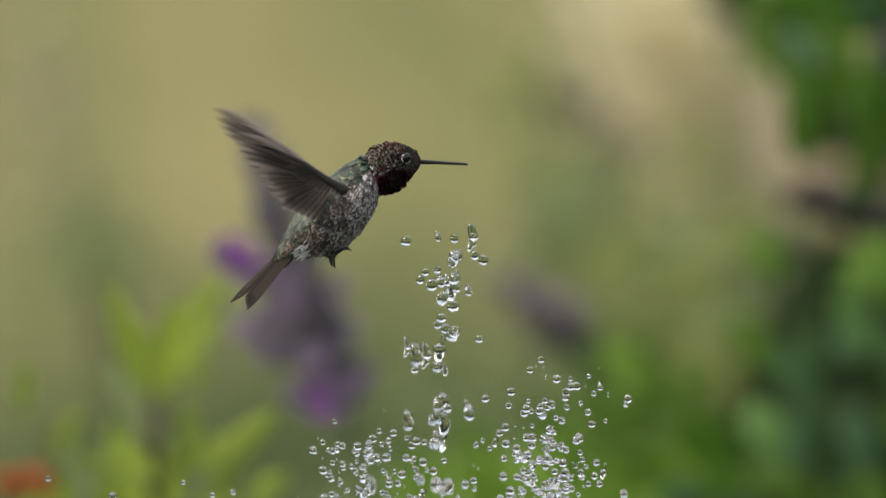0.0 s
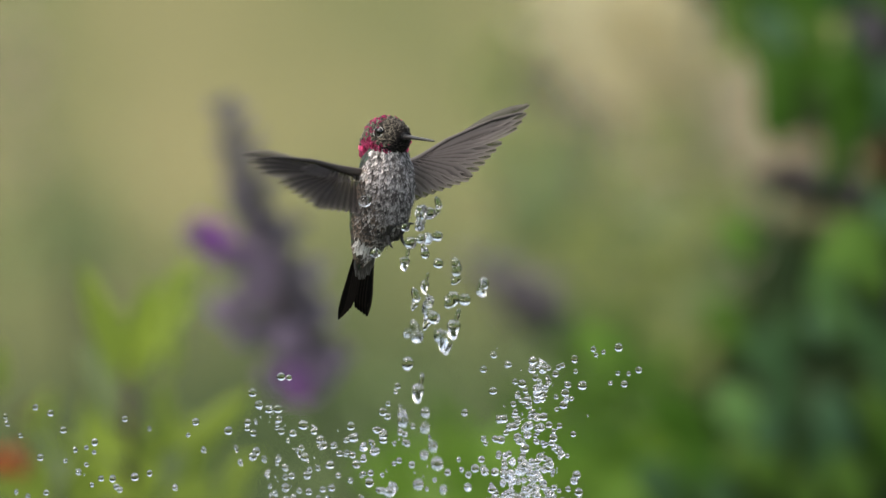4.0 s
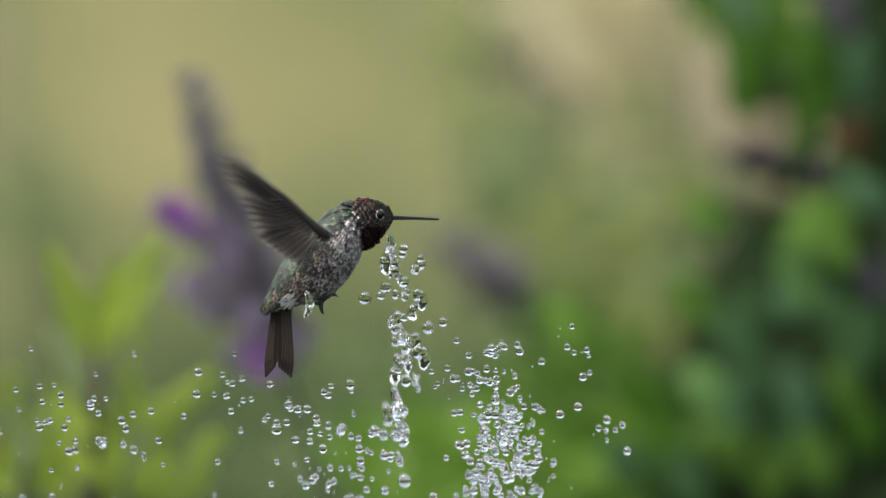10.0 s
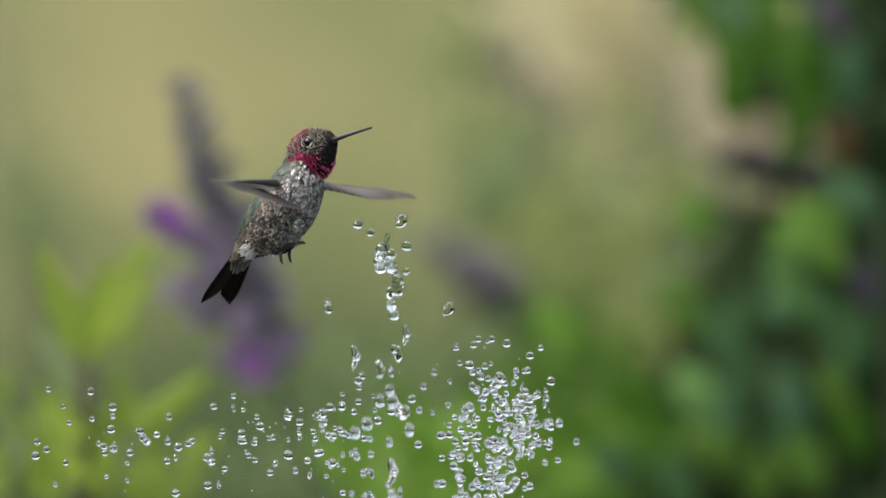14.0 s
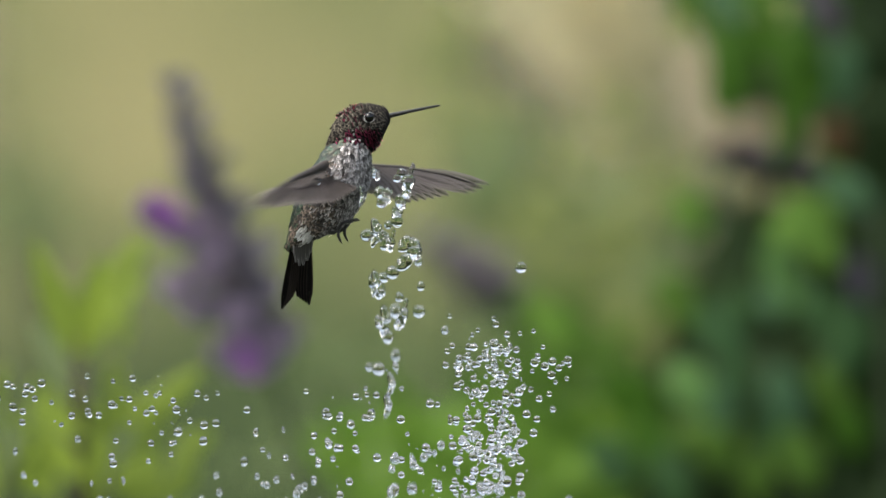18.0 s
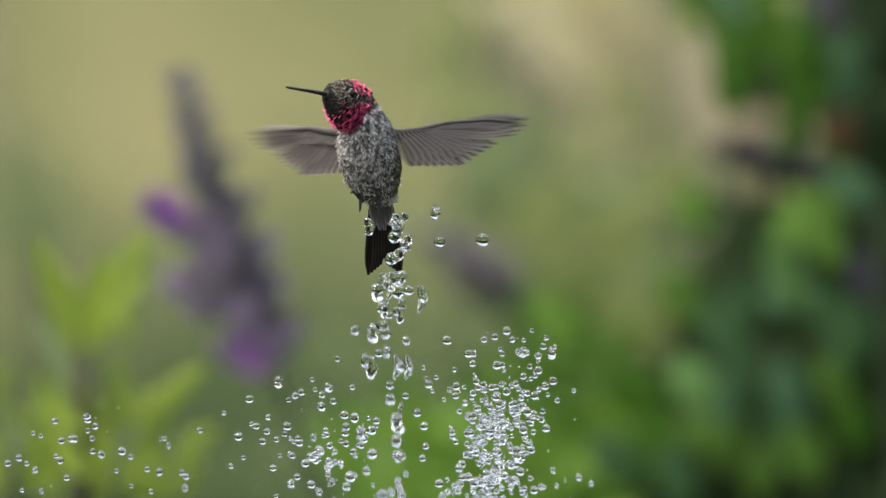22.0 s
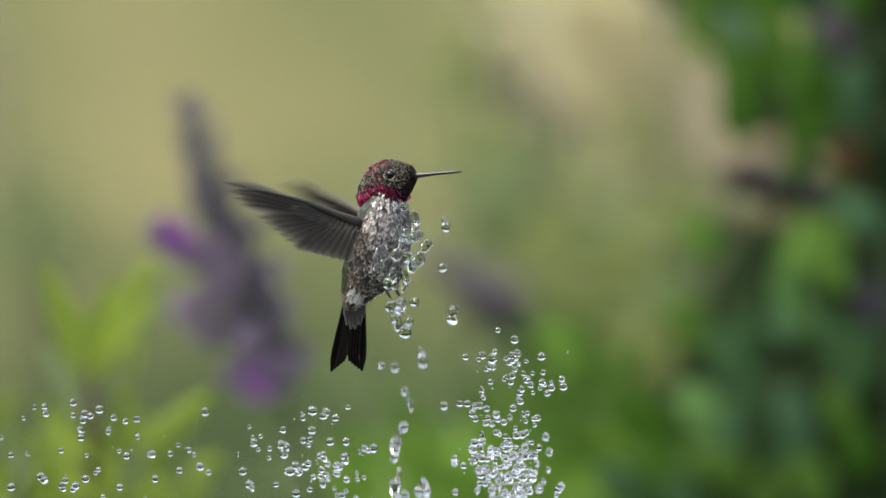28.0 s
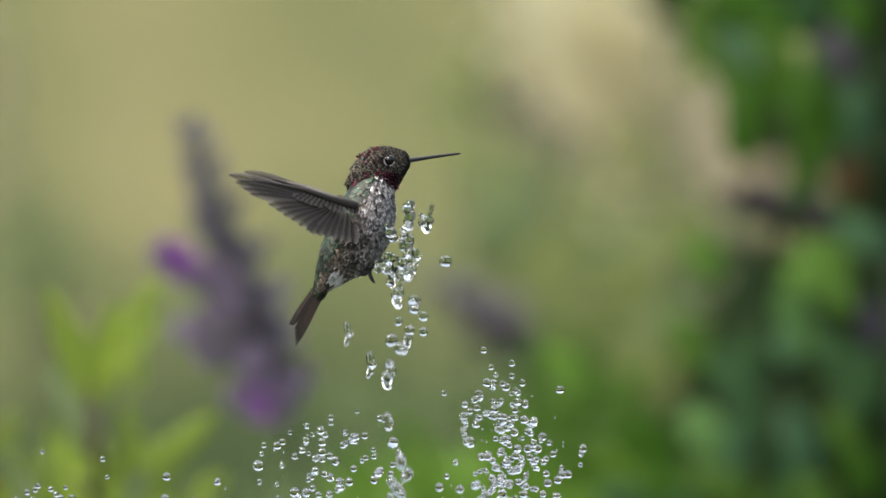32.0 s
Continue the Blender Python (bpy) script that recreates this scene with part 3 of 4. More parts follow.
        part("leaf", bm, LIME, plant)


def build_orange_flower():
    rnd = random.Random(3)
    plant = tagged(new("orange_flower"), "orange-red flower among green stems", "flower")
    c = sight(-58, 790, 1.2)
    part("stem", tube([(c.x + 0.01, 1.2, 0), (c.x - 0.01, 1.2, 0.4), c], [0.003, 0.0025, 0.002], 7), STEM, plant)
    for i in range(18):
        a, e = i * 2.4, rnd.uniform(-0.4, 0.5)
        bm = bmesh.new()
        leaf_into(bm, c, c + Vector((math.cos(a) * math.cos(e), math.sin(a) * math.cos(e), 0.7 * math.sin(e))) * 0.015, 0.01, rnd)
        part("petal", bm, ORANGE, plant)
    for u, v in ((5, 760), (25, 800), (-10, 735), (10, 830), (-30, 850)):
        p = sight(u, v, 1.3)
        bm = bmesh.new()
        leaf_into(bm, p, p + Vector((rnd.uniform(-0.012, 0.012), 0, 0.014)), 0.008, rnd)
        part("bud", bm, RUST, plant, "rusty faded bud")
    return plant


def leaves_at(thing, name, material, u, v, wide, high, count, size, y, seed, lean=0.0):
    """A loose bunch of leaves round one place of a plant."""
    rnd = random.Random(seed)
    bm = bmesh.new()
    for i in range(count):
        depth = y + rnd.uniform(-0.12, 0.12)
        s = rnd.gauss(0, 0.5)
        p = sight(u + rnd.gauss(0, 0.5) * wide + lean * s * high, v + s * high, depth)
        a = rnd.uniform(0, 6.28)
        ln = size * FINE * (4 + depth) / 4 * rnd.uniform(0.6, 1.3)
        leaf_into(bm, p, p + Vector((math.cos(a), rnd.uniform(-0.5, 0.5), math.sin(a))) * ln, ln * 0.45, rnd, 0.2, 3)
    return part(name, bm, material, thing)


def build_bush():
    """The leafy shrub: stems from the ground, a dark crown, broad outer leaves as parts."""
    rnd = random.Random(21)
    bush = tagged(new("garden_shrub"), "dense dark green shrub with broad glossy leaves", "shrub")
    for i in range(9):
        p = sight(1250 + 45 * i, 850, 2.35)
        q = sight(1270 + 40 * i + rnd.uniform(-60, 60), (560, 420, 120, 60)[i % 4] if i > 2 else 600, 2.3)
        part("branch", tube([(p.x, 2.3 + rnd.uniform(0, 0.2), 0), p, p.lerp(q, 0.5) + Vector((rnd.uniform(-0.02, 0.02), 0, 0)), q], [0.008, 0.006, 0.004, 0.002], 7), WOOD, bush)
    # inner foliage, deep shade of the gaps put into its colour: place, spread, number
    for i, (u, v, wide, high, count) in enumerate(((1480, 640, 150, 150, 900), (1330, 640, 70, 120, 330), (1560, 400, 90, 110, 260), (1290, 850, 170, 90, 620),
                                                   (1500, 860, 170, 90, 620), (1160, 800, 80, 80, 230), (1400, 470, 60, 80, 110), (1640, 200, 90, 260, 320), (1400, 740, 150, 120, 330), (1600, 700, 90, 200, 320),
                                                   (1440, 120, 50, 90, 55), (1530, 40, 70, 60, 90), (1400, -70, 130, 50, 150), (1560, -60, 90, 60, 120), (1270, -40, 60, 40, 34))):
        leaves_at(bush, "foliage", SHADED_BUSH, u, v, wide, high, count, 84, 2.15, 50 + i)
    # broad outer leaves: middle, length, width, lean from hanging, colour
    for u, v, ln, wide, lean, skin in (
            (1245, -45, 100, 60, 0.5, MID_GREEN), (1305, -60, 110, 70, 0.2, DEEP_GREEN), (1372, -45, 120, 74, 0.6, DEEP_GREEN), (1440, -60, 120, 76, -0.2, DARK_TEAL),
            (1512, -50, 110, 70, 0.3, DEEP_GREEN), (1290, 62, 80, 46, 0.4, MID_GREEN), (1372, 20, 100, 64, 0.9, MID_GREEN), (1460, 50, 90, 60, 0.4, DARK_TEAL),
            (1330, 122, 150, 92, 0.15, DEEP_GREEN), (1312, 180, 90, 50, 0.25, DEEP_GREEN), (1444, 110, 150, 84, -0.1, DEEP_GREEN), (1462, 165, 150, 80, -0.3, DEEP_GREEN),
            (1434, 225, 110, 56, 0.1, DEEP_GREEN), (1395, 70, 110, 70, 0.6, DEEP_GREEN), (1250, 14, 90, 55, 0.5, MID_GREEN), (1235, 62, 60, 40, 0.4, OLIVE),
            (1322, 14, 100, 60, 1.0, TEAL), (1425, 24, 120, 60, 1.2, OLIVE), (1492, 26, 110, 70, 0.3, DUSK), (1528, 132, 130, 74, -0.1, TEAL),
            (1560, 70, 110, 60, 0.3, SHADED_BUSH), (1420, 262, 90, 40, -0.1, MID_GREEN), (1520, 252, 90, 60, 0.3, RUST), (1500, 300, 80, 50, -0.3, DEEP_GREEN),
            (1534, 350, 110, 66, 0.9, TEAL), (1465, 398, 120, 90, 0.8, YELLOW_GREEN), (1432, 425, 90, 60, 1.0, YELLOW_GREEN),
            (1412, 492, 150, 78, 0.1, BUSH_LIGHT), (1400, 545, 80, 46, 0.2, TEAL), (1487, 458, 90, 50, 0.9, YELLOW_GREEN), (1558, 505, 100, 60, 0.2, DUSK),
            (1256, 386, 100, 66, 0.7, YELLOW_GREEN), (1234, 540, 120, 80, 0.6, MID_GREEN), (1310, 600, 140, 84, 0.6, DARK_TEAL), (1345, 545, 100, 60, 0.2, DARK_TEAL),
            (1538, 615, 150, 90, -0.1, DARK_TEAL), (1480, 560, 110, 70, 0.3, DARK_TEAL), (1258, 690, 110, 80, 0.7, BUSH_LIGHT), (1300, 720, 120, 80, 0.5, TEAL),
            (1340, 670, 110, 60, 0.2, DARK_TEAL), (1431, 712, 130, 92, 0.4, TEAL), (1400, 770, 100, 60, 0.2, DARK_TEAL), (1310, 796, 110, 76, 0.6, MID_GREEN),
            (1152, 716, 150, 100, 0.9, DEEP_GREEN), (1120, 826, 120, 80, 0.9, DARK_TEAL), (1190, 790, 120, 80, 0.6, DEEP_GREEN), (1450, 822, 120, 80, 0.4, MID_GREEN),
            (1530, 760, 120, 76, 0.2, DEEP_GREEN), (1500, 700, 100, 60, 0.5, MID_GREEN), (1372, 850, 110, 64, -0.2, MID_GREEN), (1228, 860, 120, 76, 0.6, DARK_TEAL),
            (1010, 582, 110, 76, 0.8, LOW_GREEN), (1050, 610, 90, 60, 0.5, MID_GREEN), (1330, 440, 80, 50, 0.3, SHADED_BUSH), (1362, 480, 110, 56, 0.0, SHADED_BUSH)):
        depth = 1.42 + rnd.uniform(-0.08, 0.08)
        k = FINE * (4 + depth) / 4
        half = Vector((math.sin(lean), -0.15, -math.cos(lean))) * ln * k * 0.5
        c = sight(u, v, depth)
        bm = bmesh.new()
        leaf_into(bm, c - half, c + half, wide * k, rnd, 0.15, 6)
        part("leaf", bm, skin, bush)


def build_thicket():
    """Loose olive shrubs between the lawn and the leafy shrub, with thin crossing stems."""
    rnd = random.Random(61)
    # places of bunches, grouped by plant
    for label, y, bunches in (
            ("loose olive-green shrub with small leaves", 2.6, ((905, 330, 80, 90, 50, GREY_GREEN), (1000, 420, 90, 100, 70, OLIVE), (1090, 535, 80, 70, 60, OLIVE),
                                                              (1040, 300, 60, 80, 30, OLIVE), (1130, 430, 80, 70, 60, OLIVE), (1090, 352, 35, 40, 18, GREY_GREEN))),
            ("loose olive-green shrub with thin stems", 2.3, ((1180, 600, 70, 80, 60, OLIVE), (1210, 470, 60, 60, 45, GREY_GREEN), (1228, 600, 40, 40, 9, TAUPE),
                                                             (1100, 650, 90, 60, 60, MID_GREEN), (1000, 590, 80, 60, 55, MID_GREEN), (930, 640, 90, 60, 50, GREY_GREEN))),
            ("sparse olive shrub with grey-green leaves", 3.0, ((860, 200, 70, 110, 36, OLIVE), (930, 120, 50, 40, 15, DUSK), (1022, 190, 50, 50, 9, DUSK), (952, 240, 44, 44, 22, GREY_GREEN),
                                                               (985, 310, 40, 60, 9, DUSK), (830, 90, 60, 60, 16, OLIVE), (1142, 205, 40, 34, 14, OLIVE), (885, 60, 50, 50, 5, TAUPE))),
            ("withered brownish shrub beside the green one", 2.4, ((1258, 150, 30, 60, 22, TAUPE), (1280, 220, 28, 50, 16, TAUPE), (1355, 200, 34, 60, 40, TAUPE), (1320, 275, 40, 34, 18, TAUPE), (1215, 330, 60, 50, 34, OLIVE),
                                                                (1352, 392, 36, 36, 34, TAUPE))),
            ("low grey-green plants round the fountain", 2.4, ((680, 660, 130, 50, 26, GREY_GREEN), (540, 820, 150, 60, 40, GREY_GREEN))),
            ("soft grey-green grass at the edge of the lawn", 4.5, ((60, 300, 110, 80, 24, GREY_GREEN), (110, 410, 170, 70, 44, GREY_GREEN), (300, 470, 120, 50, 26, GREY_GREEN), (-20, 120, 46, 170, 34, TAUPE), (-10, 20, 40, 60, 12, GREY_GREEN)))):
        plant = tagged(new("olive_shrub"), label, "shrub")
        for u, v, wide, high, count, skin in bunches:
            p = sight(u, v, y)
            foot = sight(u + rnd.uniform(60, 180), 900, y)
            part("stem", tube([(foot.x, y, 0), foot, foot.lerp(p, 0.6) + Vector((rnd.uniform(-0.02, 0.02), 0, 0)), p], [0.006, 0.005, 0.0035, 0.0015], 6), STEM, plant)
            leaves_at(plant, "foliage", skin, u, v, wide, high, count, 46, y, int(u * 7 + v))


def leaf_cloud(name, label, material, centre, size, count, length, seed, stems=6, category="shrub"):
    rnd = random.Random(seed)
    thing = tagged(new(name), label, category)
    c, s = Vector(centre), Vector(size)
    for i in range(stems):
        x, y = c.x + rnd.uniform(-0.3, 0.3) * s.x, c.y + rnd.uniform(-0.3, 0.3) * s.y
        part("stem", tube([(x, y, 0), (x + rnd.uniform(-0.3, 0.3) * s.x, y, c.z * 0.6), (x + rnd.uniform(-0.8, 0.8) * s.x, y, c.z + s.z * rnd.uniform(0.3, 0.9))], [0.006, 0.004, 0.0015], 6), STEM, thing)
    bm = bmesh.new()
    for i in range(count):
        v = Vector((rnd.gauss(0, 0.5), rnd.gauss(0, 0.5), rnd.gauss(0, 0.5)))
        p = c + Vector((v.x * s.x, v.y * s.y, v.z * s.z))
        p.z = max(p.z, 0.03)
        a = rnd.uniform(0, 6.28)
        leaf_into(bm, p, p + Vector((math.cos(a), rnd.uniform(-0.5, 0.5), 0.5 * math.sin(a) + 0.3)) * length * rnd.uniform(0.6, 1.3), length * 0.4, rnd, 0.2, 3)
    part("foliage", bm, material, thing)
    return thing


def build_dry_grass():
    """Leaning dry stalks with straw-coloured leaves arching off them."""
    rnd = random.Random(33)
    clump = tagged(new("dry_grass"), "tall leaning clump of dry straw-coloured grass", "grass")
    y = 3.4
    lines = []
    for i in range(16):
        off = rnd.gauss(0, 1)
        top = sight(1055 + 56 * off, -140 + rnd.uniform(-40, 40), y + rnd.uniform(-0.1, 0.1))
        low = sight(1238 + 34 * off, 390 + rnd.uniform(-30, 30), y)
        foot = Vector((low.x + 0.12, y, 0))
        lines.append((low, top))
        part("stalk", tube([foot, low, low.lerp(top, 0.5) + Vector((0.01, 0, 0)), top], [0.004, 0.0035, 0.003, 0.001], 6), STRAW, clump)
    bm = bmesh.new()
    for i in range(420):
        a, b = lines[i % 16]
        p = a.lerp(b, rnd.uniform(0.0, 0.85)) + Vector((rnd.gauss(0, 0.02), rnd.uniform(-0.05, 0.05), 0))
        d = ((b - a).normalized() + Vector((rnd.gauss(0, 0.3), rnd.gauss(0, 0.1), rnd.gauss(0, 0.2)))).normalized() * rnd.uniform(0.05, 0.11)
        blade(p, p + d, (rnd.uniform(-0.8, 0.0), -1, rnd.uniform(0.3, 0.9)), rnd.uniform(0.006, 0.011), rnd.uniform(-0.02, 0.02), 5, bm, 0.3, 0.1)
    part("dry_leaves", bm, STRAW, clump)


# ---- the drops of water ----
FALL = 9.81 / 16  # the clip runs four times slower than life
JET_TOP = ((0, 1.023), (1, 1.017), (2, 1.022), (3, 1.0255), (4.5, 1.03), (6, 1.036), (7, 1.0275), (8, 1.0235), (9, 1.021), (10, 1.005), (11, 1.002), (12, 1.02),
           (13, 1.0205), (14, 1.018), (17, 1.029), (18, 1.031), (19, 1.025), (20, 1.025), (21, 0.9895), (22, 1.021), (23, 1.0145), (24, 1.01), (25, 1.012),
           (28, 1.028), (29, 1.011), (30, 1.03), (31, 1.033), (32, 1.036))

LEFT_TOP = ((0, 0.925), (0.5, 0.938), (1, 0.951), (3, 0.954), (10, 0.951), (17, 0.95), (20, 0.957), (21, 0.934), (22, 0.937), (25, 0.945), (28.5, 0.954), (29.5, 0.94), (32, 0.93))
BREEZE = ((0, -0.006), (5, -0.003), (9, 0.0), (20, 0.002), (32, 0.0005))


def along(table, t):
    """The value at t in a table of (seconds, value), straight between its rows."""
    for (a, u), (b, v) in zip(table, table[1:]):
        if t <= b:
            return u + (v - u) * max(0, t - a) / (b - a)
    return table[-1][1]


def drop_meshes():
    """Round and slightly flattened drops, then lobed blobs and drawn-out threads."""
    made = []
    for k in range(14):
        rnd = random.Random(40 + k)
        bm = bmesh.new()
        bmesh.ops.create_icosphere(bm, subdivisions=3 if k < 6 else 4, radius=1.0)
        off = Vector((rnd.uniform(-9, 9), rnd.uniform(-9, 9), rnd.uniform(-9, 9)))
        if k < 6:
            sq = rnd.uniform(0.85, 1.25)
            for v in bm.verts:
                v.co *= 1 + 0.12 * noise.noise(v.co * 0.9 + off)
                v.co.z *= sq
        else:
            tall = 0.9 if k < 10 else 1.7
            lobes = [(Vector((rnd.uniform(-0.55, 0.55), rnd.uniform(-0.4, 0.4), rnd.uniform(-tall, tall))), rnd.uniform(0.45, 0.75)) for _ in range(5 if k < 10 else 6)]
            for v in bm.verts:
                d = v.co.normalized()
                far = 0.0
                for c, r in lobes:
                    along = d.dot(c)
                    gap = (c - d * along).length
                    if gap < r:
                        far += max(0.0, along + math.sqrt(r * r - gap * gap)) ** 6
                v.co = d * max(0.3, far ** (1 / 6)) * (1 + 0.1 * noise.noise(d * 2.5 + off))
            for _ in range(4):
                bmesh.ops.smooth_vert(bm, verts=bm.verts, factor=0.5, use_axis_x=True, use_axis_y=True, use_axis_z=True)
        made.append(mesh_of("water_drop", bm, WATER))
    return made


def make_drops():
    """Drops of four jets: number, nozzle x, apex x and its spread, apex height, radius."""
    meshes = drop_meshes()
    drops = []
    rnd = random.Random(77)
    for jet, count in (("centre", 80), ("right", 125), ("middle", 68), ("left", 47)):
        for i in range(count):
            big = jet == "centre" and i % 3 == 0
            ob = new("water_drop", meshes[rnd.randrange(6, 14) if big or rnd.random() < 0.15 else rnd.randrange(6)])
            r = {"centre": rnd.uniform(0.0014, 0.0024), "right": rnd.uniform(0.0009, 0.0018), "middle": rnd.uniform(0.0009, 0.0016), "left": rnd.uniform(0.0008, 0.0014)}[jet]
            if big or (jet == "middle" and i % 6 == 0):
                r *= 1.3
            ob.scale = (r, r, r)
            tagged(ob, "large clear blob of water in the rising jet" if big else "clear round drop of water in the air", "water drop", "drops of the fountain")
            drops.append((ob, jet, rnd.randrange(10 ** 6)))
    for jet, count in (("right", 60), ("middle", 18), ("left", 9)):
        for i in range(count):
            bm = bmesh.new()
            for k in range(rnd.randrange(8, 14)):
                c = Vector((rnd.gauss(0, 0.006), rnd.gauss(0, 0.006), rnd.gauss(0, 0.007)))
                if jet == "left":
                    c.x *= 2
                one = bmesh.ops.create_icosphere(bm, subdivisions=2, radius=rnd.choice((0.0004, 0.0009, 0.0011, 0.0013, 0.0016)))
                for v in one["verts"]:
                    v.co = c + v.co * Vector((1, 1, 1)).length / 1.732
            ob = new("water_spray", mesh_of("water_spray", bm, WATER))
            tagged(ob, "loose bunch of small water drops thrown up by the fountain", "water spray", kind="stuff")
            drops.append((ob, jet, rnd.randrange(10 ** 6)))
    return drops


def drop_rows(jet, seed):
    rnd = random.Random(seed)
    floor = WATER_TOP - 0.012
    rows = []
    f = -rnd.randrange(50)
    while f < 32 * FPS + 1:
        if jet == "centre":
            high = along(JET_TOP, f / FPS + 0.65) - abs(rnd.gauss(0, 0.022))
            x0, x1 = -0.0207 + rnd.gauss(0, 0.0012), -0.0207 + rnd.gauss(0, 0.0045)
            if rnd.random() < 0.15:
                x1 = -0.0207 + rnd.gauss(0, 0.016)
        elif jet == "right":
            high = 0.969 - abs(rnd.gauss(0, 0.034))
            x1 = 0.0185 + rnd.gauss(0, 0.0098)
            x0 = 0.017 + rnd.gauss(0, 0.003)
            if rnd.random() < 0.45:  # the dense foot of the spray
                high = 0.942 - abs(rnd.gauss(0, 0.015))
                x1 = 0.0175 + rnd.gauss(0, 0.0065)
        elif jet == "middle":
            high = 0.951 - abs(rnd.gauss(0, 0.019))
            x1 = -0.046 + rnd.gauss(0, 0.017)
            x0 = -0.04 + rnd.gauss(0, 0.005)
        else:
            high = along(LEFT_TOP, f / FPS + 0.5) - abs(rnd.gauss(0, 0.016))
            x1 = -0.131 + rnd.gauss(0, 0.028)
            x0 = -0.12 + rnd.gauss(0, 0.02)
        high = max(high, floor + 0.03)
        x0, x1 = x0 + along(BREEZE, f / FPS), x1 + along(BREEZE, f / FPS)
        y0, y1 = rnd.gauss(0, 0.004), rnd.gauss(0, 0.008)
        if jet == "centre":  # it rises on the near side of the bird
            y0, y1 = -0.024 + 0.5 * y0, -0.024 + 0.5 * y1
        half = max(4, round(math.sqrt(2 * (high - floor) / FALL) * FPS))
        half += half % 2
        for k in (-1, -0.5, 0, 0.5, 1):
            s = k * half / FPS
            u = (k + 1)
            t = (f + half * (k + 1)) / FPS
            rows.append((t, (x0 + (x1 - x0) * u, y0 + (y1 - y0) * u, max(floor, high - 0.5 * FALL * s * s))))
        f += 2 * half + rnd.randrange(4, 10)
    inside = [(t, pose(*p)) for t, p in rows if -0.4 <= t <= 32.4]
    return inside


# ---- motion of what moves ----
def wing_pose(d, side, twist=25.0):
    """The wing with its tip towards d, its trailing edge towards the tail."""
    d = Vector(d).normalized()
    e = Vector((-1, 0, -0.35))
    e = (e - d * e.dot(d))
    if e.length < 0.2:
        e = Vector((0, -side * 0.3, -1)) - d * d.dot(Vector((0, -side * 0.3, -1)))
    e.normalize()
    e = Matrix.Rotation(radians(-side * twist), 3, d) @ e
    n = d.cross(e)
    m = Matrix((d, e, n)).transposed().to_4x4()
    return Matrix.Translation((0.011, side * 0.008, 0.005)) @ m


STROKE = Vector((0.62, 0, -0.78))
BEAT = 10.8  # wing beats a second at the clip's pace


def sweep(p):
    return math.copysign(max(1.2, 1.45 * abs(math.sin(p))), -math.sin(p))


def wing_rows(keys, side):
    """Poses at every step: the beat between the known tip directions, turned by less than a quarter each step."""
    across = Vector((0, side, 0.15)).normalized()
    known = []
    phase = 0.0
    for t, twist, *d in keys:
        d = Vector(d)
        s = math.atan2(d.dot(STROKE), d.dot(across))
        p = math.acos(max(-1, min(1, s / 1.15)))
        if known:
            want = known[-1][3] + 2 * math.pi * BEAT * (t - known[-1][0])
            p = min((sg * p + 2 * math.pi * (round((want - sg * p) / (2 * math.pi)) + n) for sg in (-1, 1) for n in (-1, 0, 1)), key=lambda v: abs(v - want))
        known.append((t, d, s, p, twist))
    rows = []
    last = None
    for (ta, da, sa, pa, wa), (tb, db, sb, pb, wb) in zip(known, known[1:]):
        fa, fb = frame(ta), frame(tb)
        ra = da - (across * math.cos(sa) + STROKE * math.sin(sa))
        rb = db - (across * math.cos(sb) + STROKE * math.sin(sb))
        qb = wing_pose(db, side, wb).to_quaternion()
        for f in range(fa, fb):
            u = (f - fa) / (fb - fa)
            if f == fa:
                d = da
            else:
                s = 0.95 * math.cos(pa + (pb - pa) * u)
                if f == fa + 1:
                    s = max(-1.9, min(1.9, sa + sweep(pa)))
                elif f == fb - 1:
                    s = max(-1.9, min(1.9, sb - sweep(pb)))
                d = across * math.cos(s) + STROKE * math.sin(s) + ra.lerp(rb, u) * 0.7
            m = wing_pose(d, side, wa + (wb - wa) * u)
            q = m.to_quaternion()
            if last is not None and f != fa:
                turn = last.rotation_difference(q).angle
                turn = min(turn, 2 * math.pi - turn)
                if turn > 1.46:
                    q = last.slerp(q, 1.46 / turn)
                left = fb - f
                turn = q.rotation_difference(qb).angle
                turn = min(turn, 2 * math.pi - turn)
                if turn > 1.46 * left:
                    q = qb.slerp(q, 1.46 * left / turn)
            last = q
            rows.append(((f - 1) / FPS, Matrix.Translation(m.translation) @ q.to_matrix().to_4x4()))
    rows.append((32.0, wing_pose(known[-1][1], side, known[-1][4])))
    return rows


